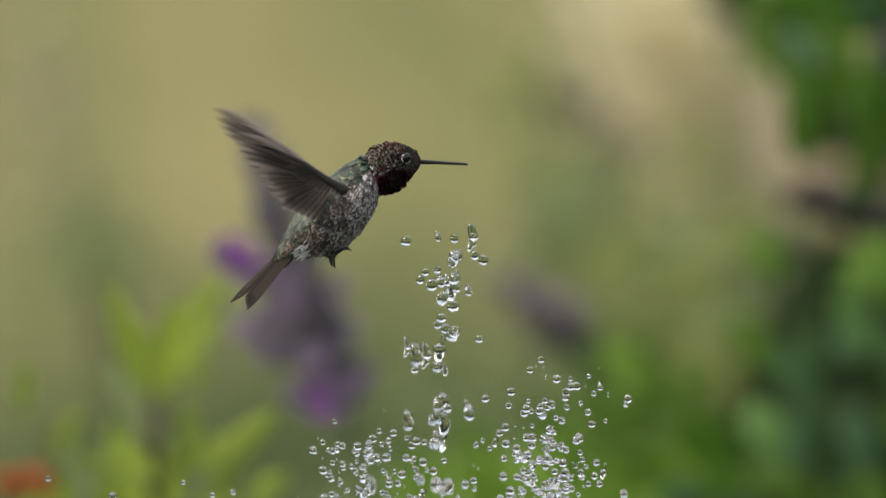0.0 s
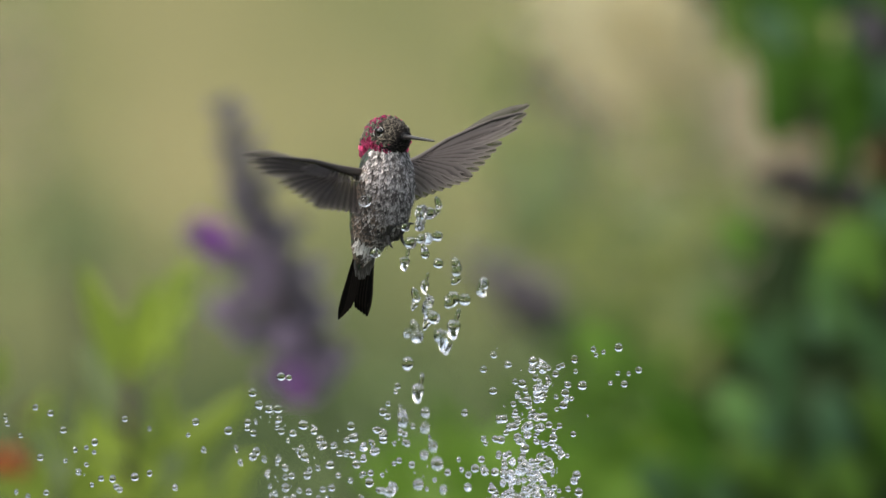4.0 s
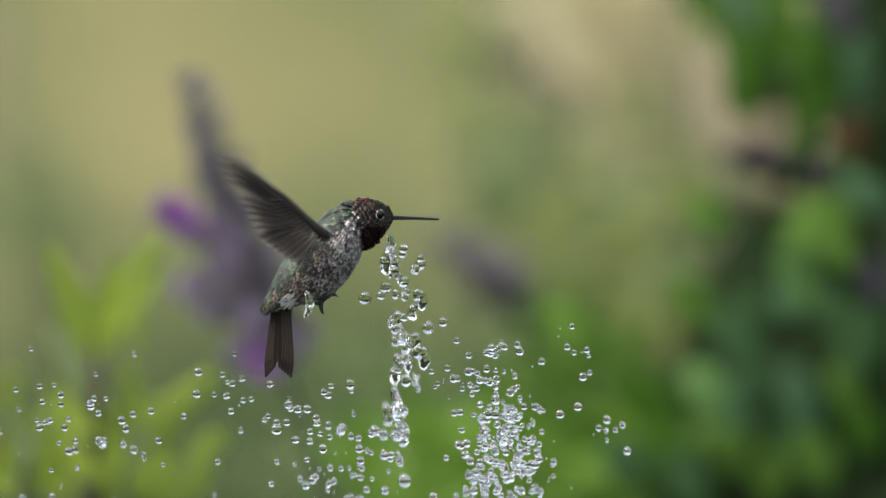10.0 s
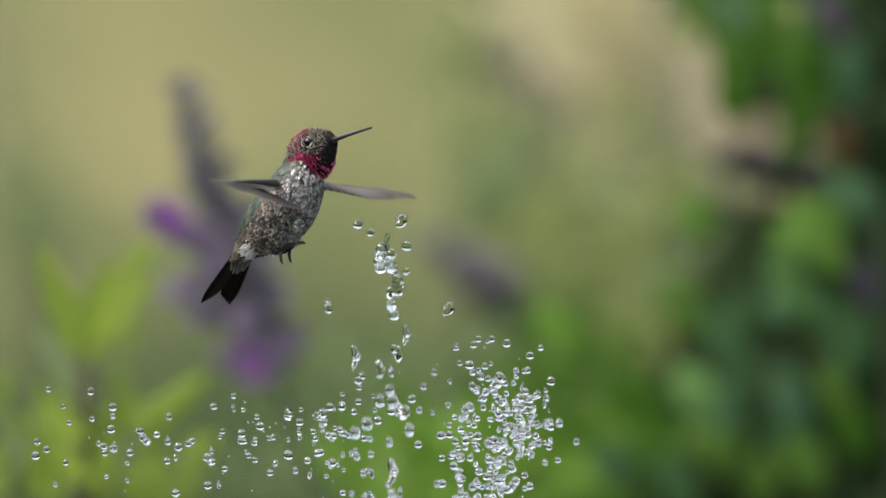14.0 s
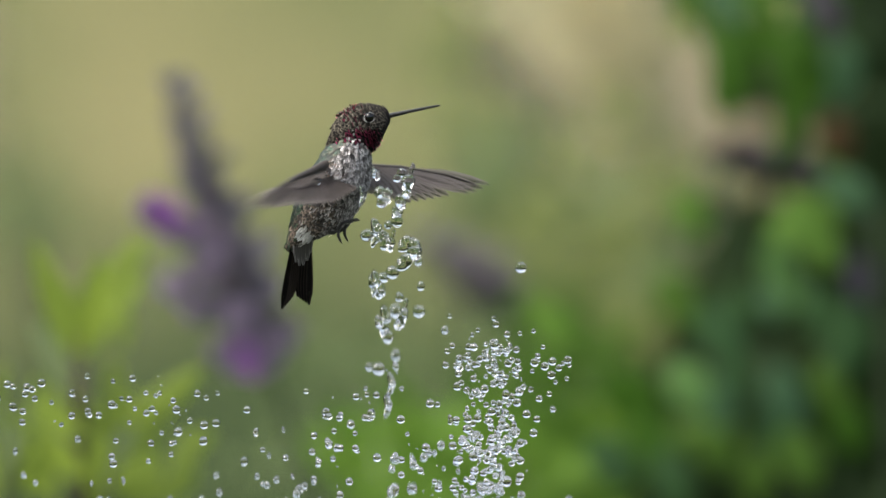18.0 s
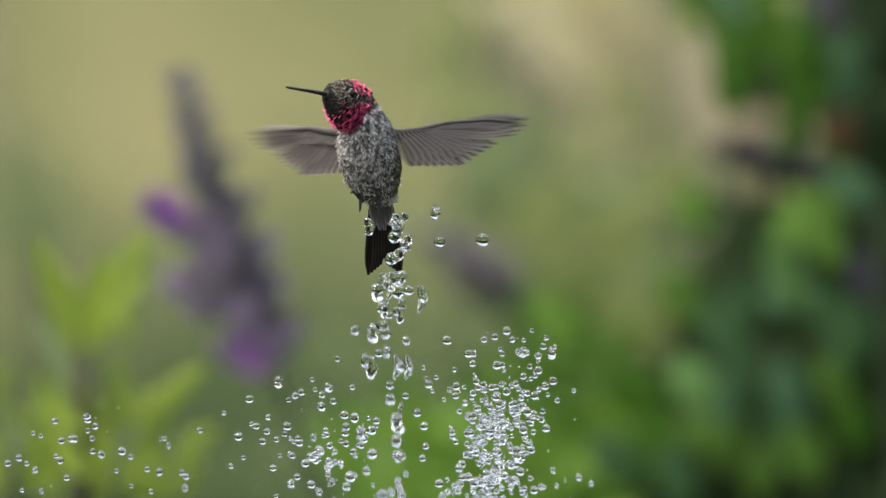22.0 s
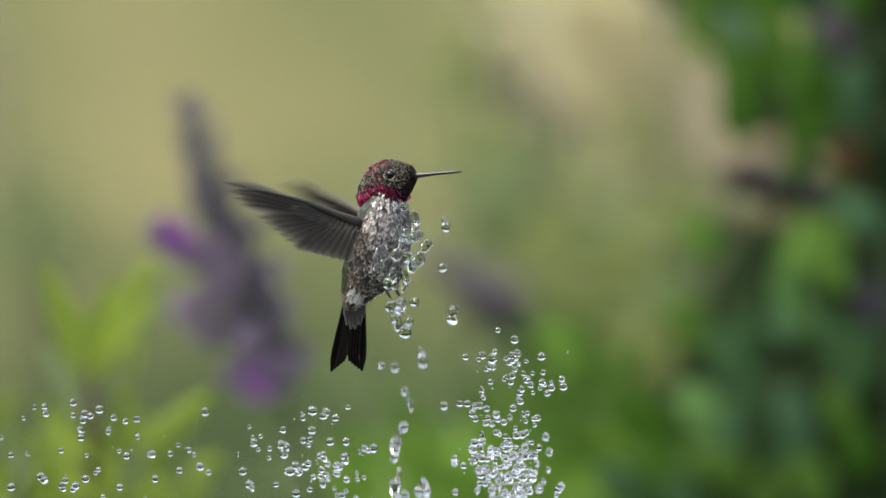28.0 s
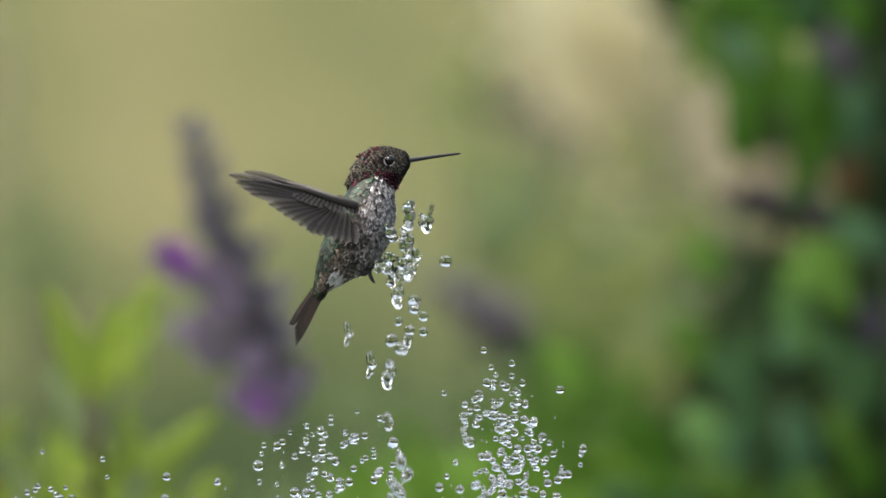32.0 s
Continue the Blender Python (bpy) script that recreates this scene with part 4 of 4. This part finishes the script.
def motions():
    walk(bird, [
        (0, pose(-0.0686, 0, 1.027, 0, -41.6, 10)),
        (0.5, pose(-0.057, 0, 1.0204, 0, -27.9, 5)),
        (1, pose(-0.0595, 0, 1.0257, 0, -44.9, -5)),
        (1.5, pose(-0.0498, 0, 1.0336, 0, -59.9, -5)),
        (2, pose(-0.0513, 0, 1.0266, 0, -44.6, 18)),
        (2.5, pose(-0.0548, 0, 1.0382, 0, -49, -15)),
        (3, pose(-0.0527, 0, 1.0326, 0, -57.5, -25)),
        (3.5, pose(-0.0397, 0, 1.0281, 0, -78, -55)),
        (4.5, pose(-0.0457, 0, 1.0231, 0, -56.4, -20)),
        (5.5, pose(-0.0592, 0, 1.0216, 0, -39.9, 5)),
        (6, pose(-0.0575, 0, 1.0137, 0, -49.6, -10)),
        (6.5, pose(-0.0627, 0, 1.0262, 0, -49.6, -10)),
        (7, pose(-0.0542, 0, 1.0202, 0, -52.6, -10)),
        (7.5, pose(-0.0592, 0, 1.0257, 0, -49.9, -5)),
        (8, pose(-0.0416, 0, 1.0129, 0, -60.9, -5)),
        (8.5, pose(-0.0394, 0, 1.0121, 0, -65, 0)),
        (9, pose(-0.0414, 0, 1.0136, 0, -57, 0)),
        (9.5, pose(-0.0476, 0, 1.0136, 0, -56.9, 5)),
        (10, pose(-0.0518, 0, 0.9946, 0, -44.9, 5)),
        (10.5, pose(-0.0523, 0, 0.996, 0, -50, 0)),
        (11, pose(-0.0506, 0, 0.9914, 0, -47.6, -10)),
        (11.5, pose(-0.0496, 0, 0.9872, 0, -63.8, -25)),
        (12, pose(-0.0488, 0, 1.0106, 0, -65, -30)),
        (12.5, pose(-0.0528, 0, 1.0103, 0, -63.2, -28)),
        (13, pose(-0.0563, 0, 1.0162, 0, -54, -22)),
        (13.5, pose(-0.0608, 0, 1.0163, 0, -51.9, -22)),
        (14, pose(-0.0621, 0, 1.0143, 0, -48.2, -25)),
        (14.5, pose(-0.061, 0, 1.0191, 0, -60.3, -35)),
        (15.5, pose(-0.0569, 0, 1.0147, 0, -55.4, -25)),
        (16.5, pose(-0.0496, 0, 1.0134, 0, -54.4, -12)),
        (17, pose(-0.0464, 0, 1.0098, 0, -54.6, -10)),
        (17.5, pose(-0.0479, 0, 1.0168, 0, -53.6, -10)),
        (18, pose(-0.0413, 0, 1.0198, 0, -55.7, -18)),
        (18.5, pose(-0.0467, 0, 1.0209, 0, -54.4, -12)),
        (19, pose(-0.0491, 0, 1.027, 0, -45.3, -32)),
        (19.5, pose(-0.0498, 0, 1.027, 0, -43.2, -25)),
        (20, pose(-0.0309, 0, 1.0074, 0, -75, -50)),
        (20.5, pose(-0.0385, 0, 1.0142, 0, -52.7, -35)),
        (21, pose(-0.0413, 0, 1.016, 0, -47.9, -30)),
        (21.5, pose(-0.0338, 0, 1.0244, 0, -70, -75)),
        (22, pose(-0.0264, 0, 1.0301, 0, -50, -105)),
        (22.5, pose(-0.0227, 0, 1.0279, 0, -50, -105)),
        (23, pose(-0.0225, 0, 1.0287, 0, -49, -112)),
        (23.5, pose(-0.0234, 0, 1.0272, 0, -55, -108)),
        (24, pose(-0.0226, 0, 1.0274, 0, -57, -110)),
        (24.5, pose(-0.0215, 0, 1.005, 0, -35, -90)),
        (25, pose(-0.0211, 0, 0.9841, 0, -68, -92)),
        (25.5, pose(-0.0259, 0, 1.0012, 0, -72, -95)),
        (26.5, pose(-0.0342, 0, 1.0062, 0, -64, -55)),
        (27.5, pose(-0.042, 0, 1.0098, 0, -51.7, -8)),
        (28, pose(-0.0288, 0, 1.0065, 0, -66.5, -28)),
        (28.5, pose(-0.0421, 0, 1.0081, 0, -54.9, -5)),
        (29, pose(-0.0427, 0, 1.0091, 0, -51.9, 5)),
        (29.5, pose(-0.0505, 0, 1.0048, 0, -55, 0)),
        (30, pose(-0.0575, 0, 0.9876, 0, -53.4, -12)),
        (30.5, pose(-0.0705, 0, 1.0096, 0, -45.9, -5)),
        (31, pose(-0.069, 0, 1.0113, 0, -52, 0)),
        (31.5, pose(-0.065, 0, 1.0251, 0, -40, 0)),
        (32, pose(-0.0372, 0, 1.0206, 0, -60, 0)),
    ])
    walk(head, [
        (0, pose(0.0298, 0.0008, -0.0017, 8.4, 45.6, 12.7)),
        (0.5, pose(0.0236, 0.0011, 0, -4.3, 48.4, -8.5)),
        (1, pose(0.0282, 0.002, 0.0038, 5.6, 42.1, 8)),
        (1.5, pose(0.023, 0.0018, -0.0024, -8.9, 56, -10.3)),
        (2, pose(0.0314, 0.001, 0.0023, -7.9, 41, -11.4)),
        (2.5, pose(0.0239, 0.0016, 0.0005, -22.6, 37.9, -30.4)),
        (3, pose(0.0313, 0.0033, 0.003, -29.9, 42.3, -35.8)),
        (3.5, pose(0.0246, 0.0002, 0.0026, -50.8, 75.5, -52.2)),
        (4.5, pose(0.0238, 0.0004, 0.0055, -20.2, 56.4, -24.4)),
        (5.5, pose(0.0256, 0.0013, -0.0003, -25.3, 41.6, -41.2)),
        (6, pose(0.0249, 0.0015, 0.0032, -12.5, 51.8, -16.5)),
        (6.5, pose(0.0279, 0.0025, -0.0025, -19.1, 49.7, -25.4)),
        (7, pose(0.0262, 0.0017, 0.0047, 13.5, 51.7, 17.1)),
        (7.5, pose(0.025, 0.0018, -0.0035, -6.1, 48.6, -7.9)),
        (8, pose(0.0269, 0.0021, 0.0022, 14.6, 55.5, 16.7)),
        (8.5, pose(0.0276, 0.0022, -0.0002, -40.9, 41.2, -45)),
        (9, pose(0.0278, 0.0022, 0.0022, 33, 39.9, 40)),
        (9.5, pose(0.0294, 0.0016, -0.0031, 32.9, 44.4, 40.3)),
        (10, pose(0.0238, 0.0013, -0.0021, 18, 46.3, 25.8)),
        (10.5, pose(0.026, 0.0017, -0.0017, 12.4, 45.6, 16.3)),
        (11, pose(0.0251, 0.0017, 0.0008, -11.2, 42.9, -15.2)),
        (11.5, pose(0.0242, 0.0018, 0.0007, -27.1, 51.4, -30.2)),
        (12, pose(0.028, 0.0017, 0.0037, -39.1, 69.6, -43.3)),
        (12.5, pose(0.0251, 0.0026, -0.0003, -15.7, 42.6, -16.6)),
        (13, pose(0.0252, 0.0015, 0.0026, -7.7, 37, -9.2)),
        (13.5, pose(0.0277, 0.0025, 0.0019, -13.1, 36, -16.2)),
        (14, pose(0.0266, 0.0013, 0.0048, -11.7, 30.2, -15.1)),
        (14.5, pose(0.0254, 0.0008, 0.0036, -35.9, 38.2, -41.3)),
        (15.5, pose(0.0283, 0.0024, 0.003, -9.9, 42.9, -11.7)),
        (16.5, pose(0.0273, 0.0024, -0.0005, 14.4, 40.6, 17.4)),
        (17, pose(0.0286, 0.0021, 0.0042, 12.6, 42.5, 15.2)),
        (17.5, pose(0.0256, 0.002, -0.0003, 6.4, 43, 7.8)),
        (18, pose(0.0275, 0.0019, 0.0038, 21.2, 40.8, 25.5)),
        (18.5, pose(0.0274, 0.0021, 0.0021, 14.7, 42.8, 17.9)),
        (19, pose(0.0229, -0.0012, 0.0064, -13.1, 32.9, -18.2)),
        (19.5, pose(0.0245, 0, 0.007, -18.9, 28.3, -27.7)),
        (20, pose(0.032, 0.0016, 0.0046, 0.2, 65.4, 0.2)),
        (20.5, pose(0.0283, 0.0011, 0.0062, -13.8, 42, -17.2)),
        (21, pose(0.0284, 0.0016, 0.0061, -15.5, 35.4, -20.7)),
        (21.5, pose(0.0286, -0.003, 0.0053, -63.5, 22, -69.7)),
        (22, pose(0.0272, -0.0052, 0.003, -30.6, 30.5, -41.1)),
        (22.5, pose(0.0309, -0.0096, 0.004, -29.5, 32.6, -39.4)),
        (23, pose(0.0297, -0.0069, 0.0035, -25, 33.8, -33.7)),
        (23.5, pose(0.0293, -0.0066, 0.0034, -30.5, 37.5, -37.6)),
        (24, pose(0.0292, -0.0065, 0.0032, -32.8, 40.6, -39.8)),
        (24.5, pose(0.0275, -0.0067, 0.0082, -4.4, 66.5, -6.5)),
        (25, pose(0.0242, 0.0003, 0.0022, 69.7, 81.4, 72.8)),
        (25.5, pose(0.0249, 0.0009, 0.0026, -6.6, 63.2, -6.8)),
        (26.5, pose(0.0263, 0.0033, 0.0013, 14.9, 58.4, 16.5)),
        (27.5, pose(0.0283, 0.0022, 0.0019, -17.4, 44.4, -22.3)),
        (28, pose(0.0263, 0.0009, 0.0044, 5.1, 60.1, 5.5)),
        (28.5, pose(0.0334, 0.0028, 0.0009, -22.6, 41.3, -27.6)),
        (29, pose(0.0288, 0.002, 0.0028, -4.3, 43.8, -5.4)),
        (29.5, pose(0.0221, 0.0013, -0.006, -62, 53.2, -82.3)),
        (30, pose(0.023, 0.0011, 0.003, 8.9, 44.2, 11)),
        (30.5, pose(0.0307, 0.0023, 0.0037, -16, 36.5, -22.4)),
        (31, pose(0.028, 0.002, 0.0023, -6.3, 43.8, -7.9)),
        (31.5, pose(0.0254, 0.0014, 0.0006, -15.4, 32.2, -24.4)),
        (32, pose(0.0263, 0.0021, 0.0034, 1.5, 52.6, 1.7)),
    ])
    walk(tail, [
        (0, pose(-0.016, 0, 0.001, 21, -4, 9)),
        (0.5, pose(-0.016, 0, 0.001, 20, 5.7, 23.4)),
        (1, pose(-0.016, 0, 0.001, -20, -2.5, -27.8)),
        (1.5, pose(-0.016, 0, 0.001, -16, -18.8, -5.8)),
        (2, pose(-0.016, 0, 0.001, 16, -14, 9)),
        (2.5, pose(-0.016, 0, 0.001, -20, -0.4, -8.3)),
        (3, pose(-0.016, 0, 0.001, -8, 4.4, -17.1)),
        (3.5, pose(-0.016, 0, 0.001, 0, 4.6, 2.4)),
        (4.5, pose(-0.016, 0, 0.001, -28, -2.1, -21.2)),
        (5.5, pose(-0.016, 0, 0.001, 18, 4, 10)),
        (6, pose(-0.016, 0, 0.001, 0, -25.3, -28)),
        (6.5, pose(-0.016, 0, 0.001, -8, -13.4, -26.2)),
        (7, pose(-0.016, 0, 0.001, -4, -19.8, -27.6)),
        (7.5, pose(-0.016, 0, 0.001, 0, -33.8, -29.6)),
        (8, pose(-0.016, 0, 0.001, -28, 0.2, -25.1)),
        (8.5, pose(-0.016, 0, 0.001, -16, -24.3, -13)),
        (9, pose(-0.016, 0, 0.001, -32, -15, -11.2)),
        (9.5, pose(-0.016, 0, 0.001, 4, -35.4, 22.1)),
        (10, pose(-0.016, 0, 0.001, 40, -42, 9)),
        (10.5, pose(-0.016, 0, 0.001, -8, -29.6, -29.5)),
        (11, pose(-0.016, 0, 0.001, -8, -15.1, -26.1)),
        (11.5, pose(-0.016, 0, 0.001, -8, -21.5, -31.4)),
        (12, pose(-0.016, 0, 0.001, 0, -19.9, -27.8)),
        (12.5, pose(-0.016, 0, 0.001, -12, -12.1, -26.5)),
        (13, pose(-0.016, 0, 0.001, -16, -18, -24.2)),
        (13.5, pose(-0.016, 0, 0.001, -20, -13.6, -22.8)),
        (14, pose(-0.016, 0, 0.001, -28, -3.8, -16.7)),
        (14.5, pose(-0.016, 0, 0.001, -4, -11.4, -24.3)),
        (15.5, pose(-0.016, 0, 0.001, -12, -18.7, -25.9)),
        (16.5, pose(-0.016, 0, 0.001, -8, -10.7, -25.8)),
        (17, pose(-0.016, 0, 0.001, -8, -14.7, -27.1)),
        (17.5, pose(-0.016, 0, 0.001, -8, -17.7, -23.8)),
        (18, pose(-0.016, 0, 0.001, -30, -24, -14)),
        (18.5, pose(-0.016, 0, 0.001, -4, -14.1, -26.4)),
        (19, pose(-0.016, 0, 0.001, -24, -14.9, 9.5)),
        (19.5, pose(-0.016, 0, 0.001, -36, 4, -12.9)),
        (20, pose(-0.016, 0, 0.001, -4, 15.5, -5.5)),
        (20.5, pose(-0.016, 0, 0.001, -16, -3.1, -11.4)),
        (21, pose(-0.016, 0, 0.001, -20, -12.3, -13.3)),
        (21.5, pose(-0.016, 0, 0.001, 0, 17.4, 13.8)),
        (22, pose(-0.016, 0, 0.001, 16.1, -33.7, -1.5)),
        (22.5, pose(-0.016, 0, 0.001, 16.5, -33.5, -2.2)),
        (23, pose(-0.016, 0, 0.001, 23.3, -35.4, -1.8)),
        (23.5, pose(-0.016, 0, 0.001, 17.9, -26, 0.5)),
        (24, pose(-0.016, 0, 0.001, 19.1, -24.4, 2.1)),
        (24.5, pose(-0.016, 0, 0.001, 0, -20.1, -26.5)),
        (25, pose(-0.016, 0, 0.001, 0, 8.5, -5.4)),
        (25.5, pose(-0.016, 0, 0.001, 0, 12.2, 17.8)),
        (26.5, pose(-0.016, 0, 0.001, 0, 9.4, -3.1)),
        (27.5, pose(-0.016, 0, 0.001, -16, -6.9, -26.7)),
        (28, pose(-0.016, 0, 0.001, -38, -12, -8)),
        (28.5, pose(-0.016, 0, 0.001, -12, -15.7, -28.8)),
        (29, pose(-0.016, 0, 0.001, 17, -37.9, 4.9)),
        (29.5, pose(-0.016, 0, 0.001, 0, -42.1, -30.2)),
        (30, pose(-0.016, 0, 0.001, -30, -22, -14)),
        (30.5, pose(-0.016, 0, 0.001, -16, -9.1, -28.1)),
        (31, pose(-0.016, 0, 0.001, -36, -42.6, -7.9)),
        (31.5, pose(-0.016, 0, 0.001, 20, 0.2, -13.6)),
        (32, pose(-0.016, 0, 0.001, 28, 0.1, -27.3)),
    ])
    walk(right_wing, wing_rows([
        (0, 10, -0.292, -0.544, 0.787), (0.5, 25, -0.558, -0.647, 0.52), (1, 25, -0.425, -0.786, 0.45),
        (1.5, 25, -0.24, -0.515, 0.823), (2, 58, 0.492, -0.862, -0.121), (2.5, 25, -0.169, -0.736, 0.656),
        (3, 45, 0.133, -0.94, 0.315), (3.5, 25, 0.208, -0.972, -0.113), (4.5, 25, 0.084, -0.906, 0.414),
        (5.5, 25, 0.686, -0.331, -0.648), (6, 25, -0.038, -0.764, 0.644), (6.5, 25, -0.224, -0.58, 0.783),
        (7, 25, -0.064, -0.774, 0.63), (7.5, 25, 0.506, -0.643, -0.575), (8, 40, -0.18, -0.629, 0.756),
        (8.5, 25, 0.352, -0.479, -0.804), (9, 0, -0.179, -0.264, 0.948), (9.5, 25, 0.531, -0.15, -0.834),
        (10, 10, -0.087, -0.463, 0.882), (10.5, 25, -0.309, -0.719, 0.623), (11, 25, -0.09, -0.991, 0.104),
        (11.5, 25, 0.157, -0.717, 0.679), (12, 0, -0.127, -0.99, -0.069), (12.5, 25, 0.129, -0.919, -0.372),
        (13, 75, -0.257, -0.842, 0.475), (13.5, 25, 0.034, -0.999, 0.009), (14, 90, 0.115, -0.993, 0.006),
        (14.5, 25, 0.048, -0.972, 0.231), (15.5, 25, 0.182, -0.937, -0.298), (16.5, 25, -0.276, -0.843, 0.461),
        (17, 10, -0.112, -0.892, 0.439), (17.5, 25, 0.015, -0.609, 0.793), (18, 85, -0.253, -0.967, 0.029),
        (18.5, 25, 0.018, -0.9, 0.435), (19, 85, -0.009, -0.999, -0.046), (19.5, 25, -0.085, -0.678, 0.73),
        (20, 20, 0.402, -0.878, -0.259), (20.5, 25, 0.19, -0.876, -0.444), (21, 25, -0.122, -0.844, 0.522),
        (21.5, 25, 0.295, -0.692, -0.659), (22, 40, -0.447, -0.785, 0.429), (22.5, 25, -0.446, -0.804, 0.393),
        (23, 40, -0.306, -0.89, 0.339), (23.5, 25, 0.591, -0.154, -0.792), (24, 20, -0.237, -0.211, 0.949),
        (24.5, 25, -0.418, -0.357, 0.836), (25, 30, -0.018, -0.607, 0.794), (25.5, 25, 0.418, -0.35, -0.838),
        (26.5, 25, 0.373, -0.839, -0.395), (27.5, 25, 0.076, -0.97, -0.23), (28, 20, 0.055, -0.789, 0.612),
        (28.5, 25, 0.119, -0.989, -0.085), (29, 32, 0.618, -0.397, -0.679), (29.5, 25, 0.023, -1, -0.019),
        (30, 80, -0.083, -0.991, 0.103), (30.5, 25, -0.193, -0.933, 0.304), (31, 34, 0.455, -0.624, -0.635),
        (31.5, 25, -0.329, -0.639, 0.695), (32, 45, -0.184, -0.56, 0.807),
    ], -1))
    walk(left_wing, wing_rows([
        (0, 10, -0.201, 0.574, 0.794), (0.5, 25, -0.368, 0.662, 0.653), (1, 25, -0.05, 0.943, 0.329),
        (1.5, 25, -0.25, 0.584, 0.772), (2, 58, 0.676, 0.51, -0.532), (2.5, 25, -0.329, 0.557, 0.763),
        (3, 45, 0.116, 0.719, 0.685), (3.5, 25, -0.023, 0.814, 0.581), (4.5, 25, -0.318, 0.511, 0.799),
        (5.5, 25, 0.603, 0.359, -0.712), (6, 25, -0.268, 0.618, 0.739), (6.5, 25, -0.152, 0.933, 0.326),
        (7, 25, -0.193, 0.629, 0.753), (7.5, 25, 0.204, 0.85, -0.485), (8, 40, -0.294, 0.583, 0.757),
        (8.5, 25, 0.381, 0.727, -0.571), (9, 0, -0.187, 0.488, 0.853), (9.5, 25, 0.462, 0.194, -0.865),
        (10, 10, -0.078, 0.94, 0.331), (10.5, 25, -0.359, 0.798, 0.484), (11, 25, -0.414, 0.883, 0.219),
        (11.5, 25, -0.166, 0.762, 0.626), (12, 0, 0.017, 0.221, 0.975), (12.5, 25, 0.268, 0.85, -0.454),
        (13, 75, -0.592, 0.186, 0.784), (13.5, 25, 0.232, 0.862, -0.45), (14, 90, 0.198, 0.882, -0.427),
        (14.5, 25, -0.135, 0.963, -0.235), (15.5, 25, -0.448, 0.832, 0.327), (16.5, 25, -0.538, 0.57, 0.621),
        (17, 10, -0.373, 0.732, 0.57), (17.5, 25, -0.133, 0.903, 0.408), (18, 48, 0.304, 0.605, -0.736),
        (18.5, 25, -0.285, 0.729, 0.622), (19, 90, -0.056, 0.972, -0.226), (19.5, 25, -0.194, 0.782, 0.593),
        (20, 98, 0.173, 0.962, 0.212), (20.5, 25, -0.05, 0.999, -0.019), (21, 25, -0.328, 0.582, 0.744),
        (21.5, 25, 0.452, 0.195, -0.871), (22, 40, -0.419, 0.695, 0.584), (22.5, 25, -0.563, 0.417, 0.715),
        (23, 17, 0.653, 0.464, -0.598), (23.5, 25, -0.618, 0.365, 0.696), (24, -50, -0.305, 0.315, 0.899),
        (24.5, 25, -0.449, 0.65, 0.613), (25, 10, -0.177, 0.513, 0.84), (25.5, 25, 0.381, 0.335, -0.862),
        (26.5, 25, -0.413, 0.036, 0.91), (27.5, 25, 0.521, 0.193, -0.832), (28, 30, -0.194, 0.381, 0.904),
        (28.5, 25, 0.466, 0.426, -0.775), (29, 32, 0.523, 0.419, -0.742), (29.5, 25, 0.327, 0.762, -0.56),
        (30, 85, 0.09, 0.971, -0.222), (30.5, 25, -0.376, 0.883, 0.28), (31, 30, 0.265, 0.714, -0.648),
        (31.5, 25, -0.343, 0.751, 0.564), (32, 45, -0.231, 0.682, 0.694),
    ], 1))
    for ob, jet, seed in drops:
        walk(ob, drop_rows(jet, seed))


build_ground()
build_tree_line()
build_fountain()
bird, head, tail, right_wing, left_wing = build_bird()
build_salvia([(-0.083, 1.2, 0.842), (-0.092, 1.2, 0.867), (-0.103, 1.2, 0.898), (-0.114, 1.2, 0.93), (-0.127, 1.2, 0.977)],
             [(-0.131, 0.914, 0.0105, PURPLE), (-0.136, 0.921, 0.005, PURPLE), (-0.139, 0.917, 0.007, MAUVE), (-0.122, 0.908, 0.006, PURPLE), (-0.119, 0.906, 0.0105, MAUVE), (-0.108, 0.9, 0.009, MAUVE), (-0.112, 0.888, 0.0095, MAUVE), (-0.125, 0.88, 0.01, MAUVE), (-0.115, 0.87, 0.0095, MAUVE),
              (-0.091, 0.846, 0.0105, PURPLE), (-0.096, 0.841, 0.006, MAUVE), (-0.103, 0.849, 0.0085, MAUVE), (-0.08, 0.85, 0.011, MAUVE), (-0.084, 0.842, 0.007, MAUVE), (-0.095, 0.866, 0.009, MAUVE)], 1,
             "leaning salvia spike with purple blooms and dusky calyces", 0.0145, 116)
build_salvia([sight(905, 560, 2.0), sight(870, 520, 2.0), sight(835, 485, 2.0), sight(795, 440, 2.0)], [], 2, "dark dusky salvia spike past its bloom", 0.019, 46, CALYX)
build_salvia([sight(1455, 345, 1.5), sight(1410, 328, 1.5), sight(1365, 312, 1.5), sight(1310, 296, 1.5)], [], 3, "dark dusky salvia spike past its bloom", 0.017, 60, DUSK)
build_lime_plant()
build_orange_flower()
build_bush()
build_thicket()
leaf_cloud("low_plant", "low bright green plant with soft leaves", LOW_GREEN, sight(860, 862, 1.6), (0.055, 0.1, 0.028), 210, 0.03, 31, category="plant")
leaf_cloud("low_plant", "low bright green plant with soft leaves", MID_GREEN, sight(1040, 790, 1.7), (0.04, 0.1, 0.04), 110, 0.03, 34, category="plant")
build_dry_grass()
drops = make_drops()
motions()
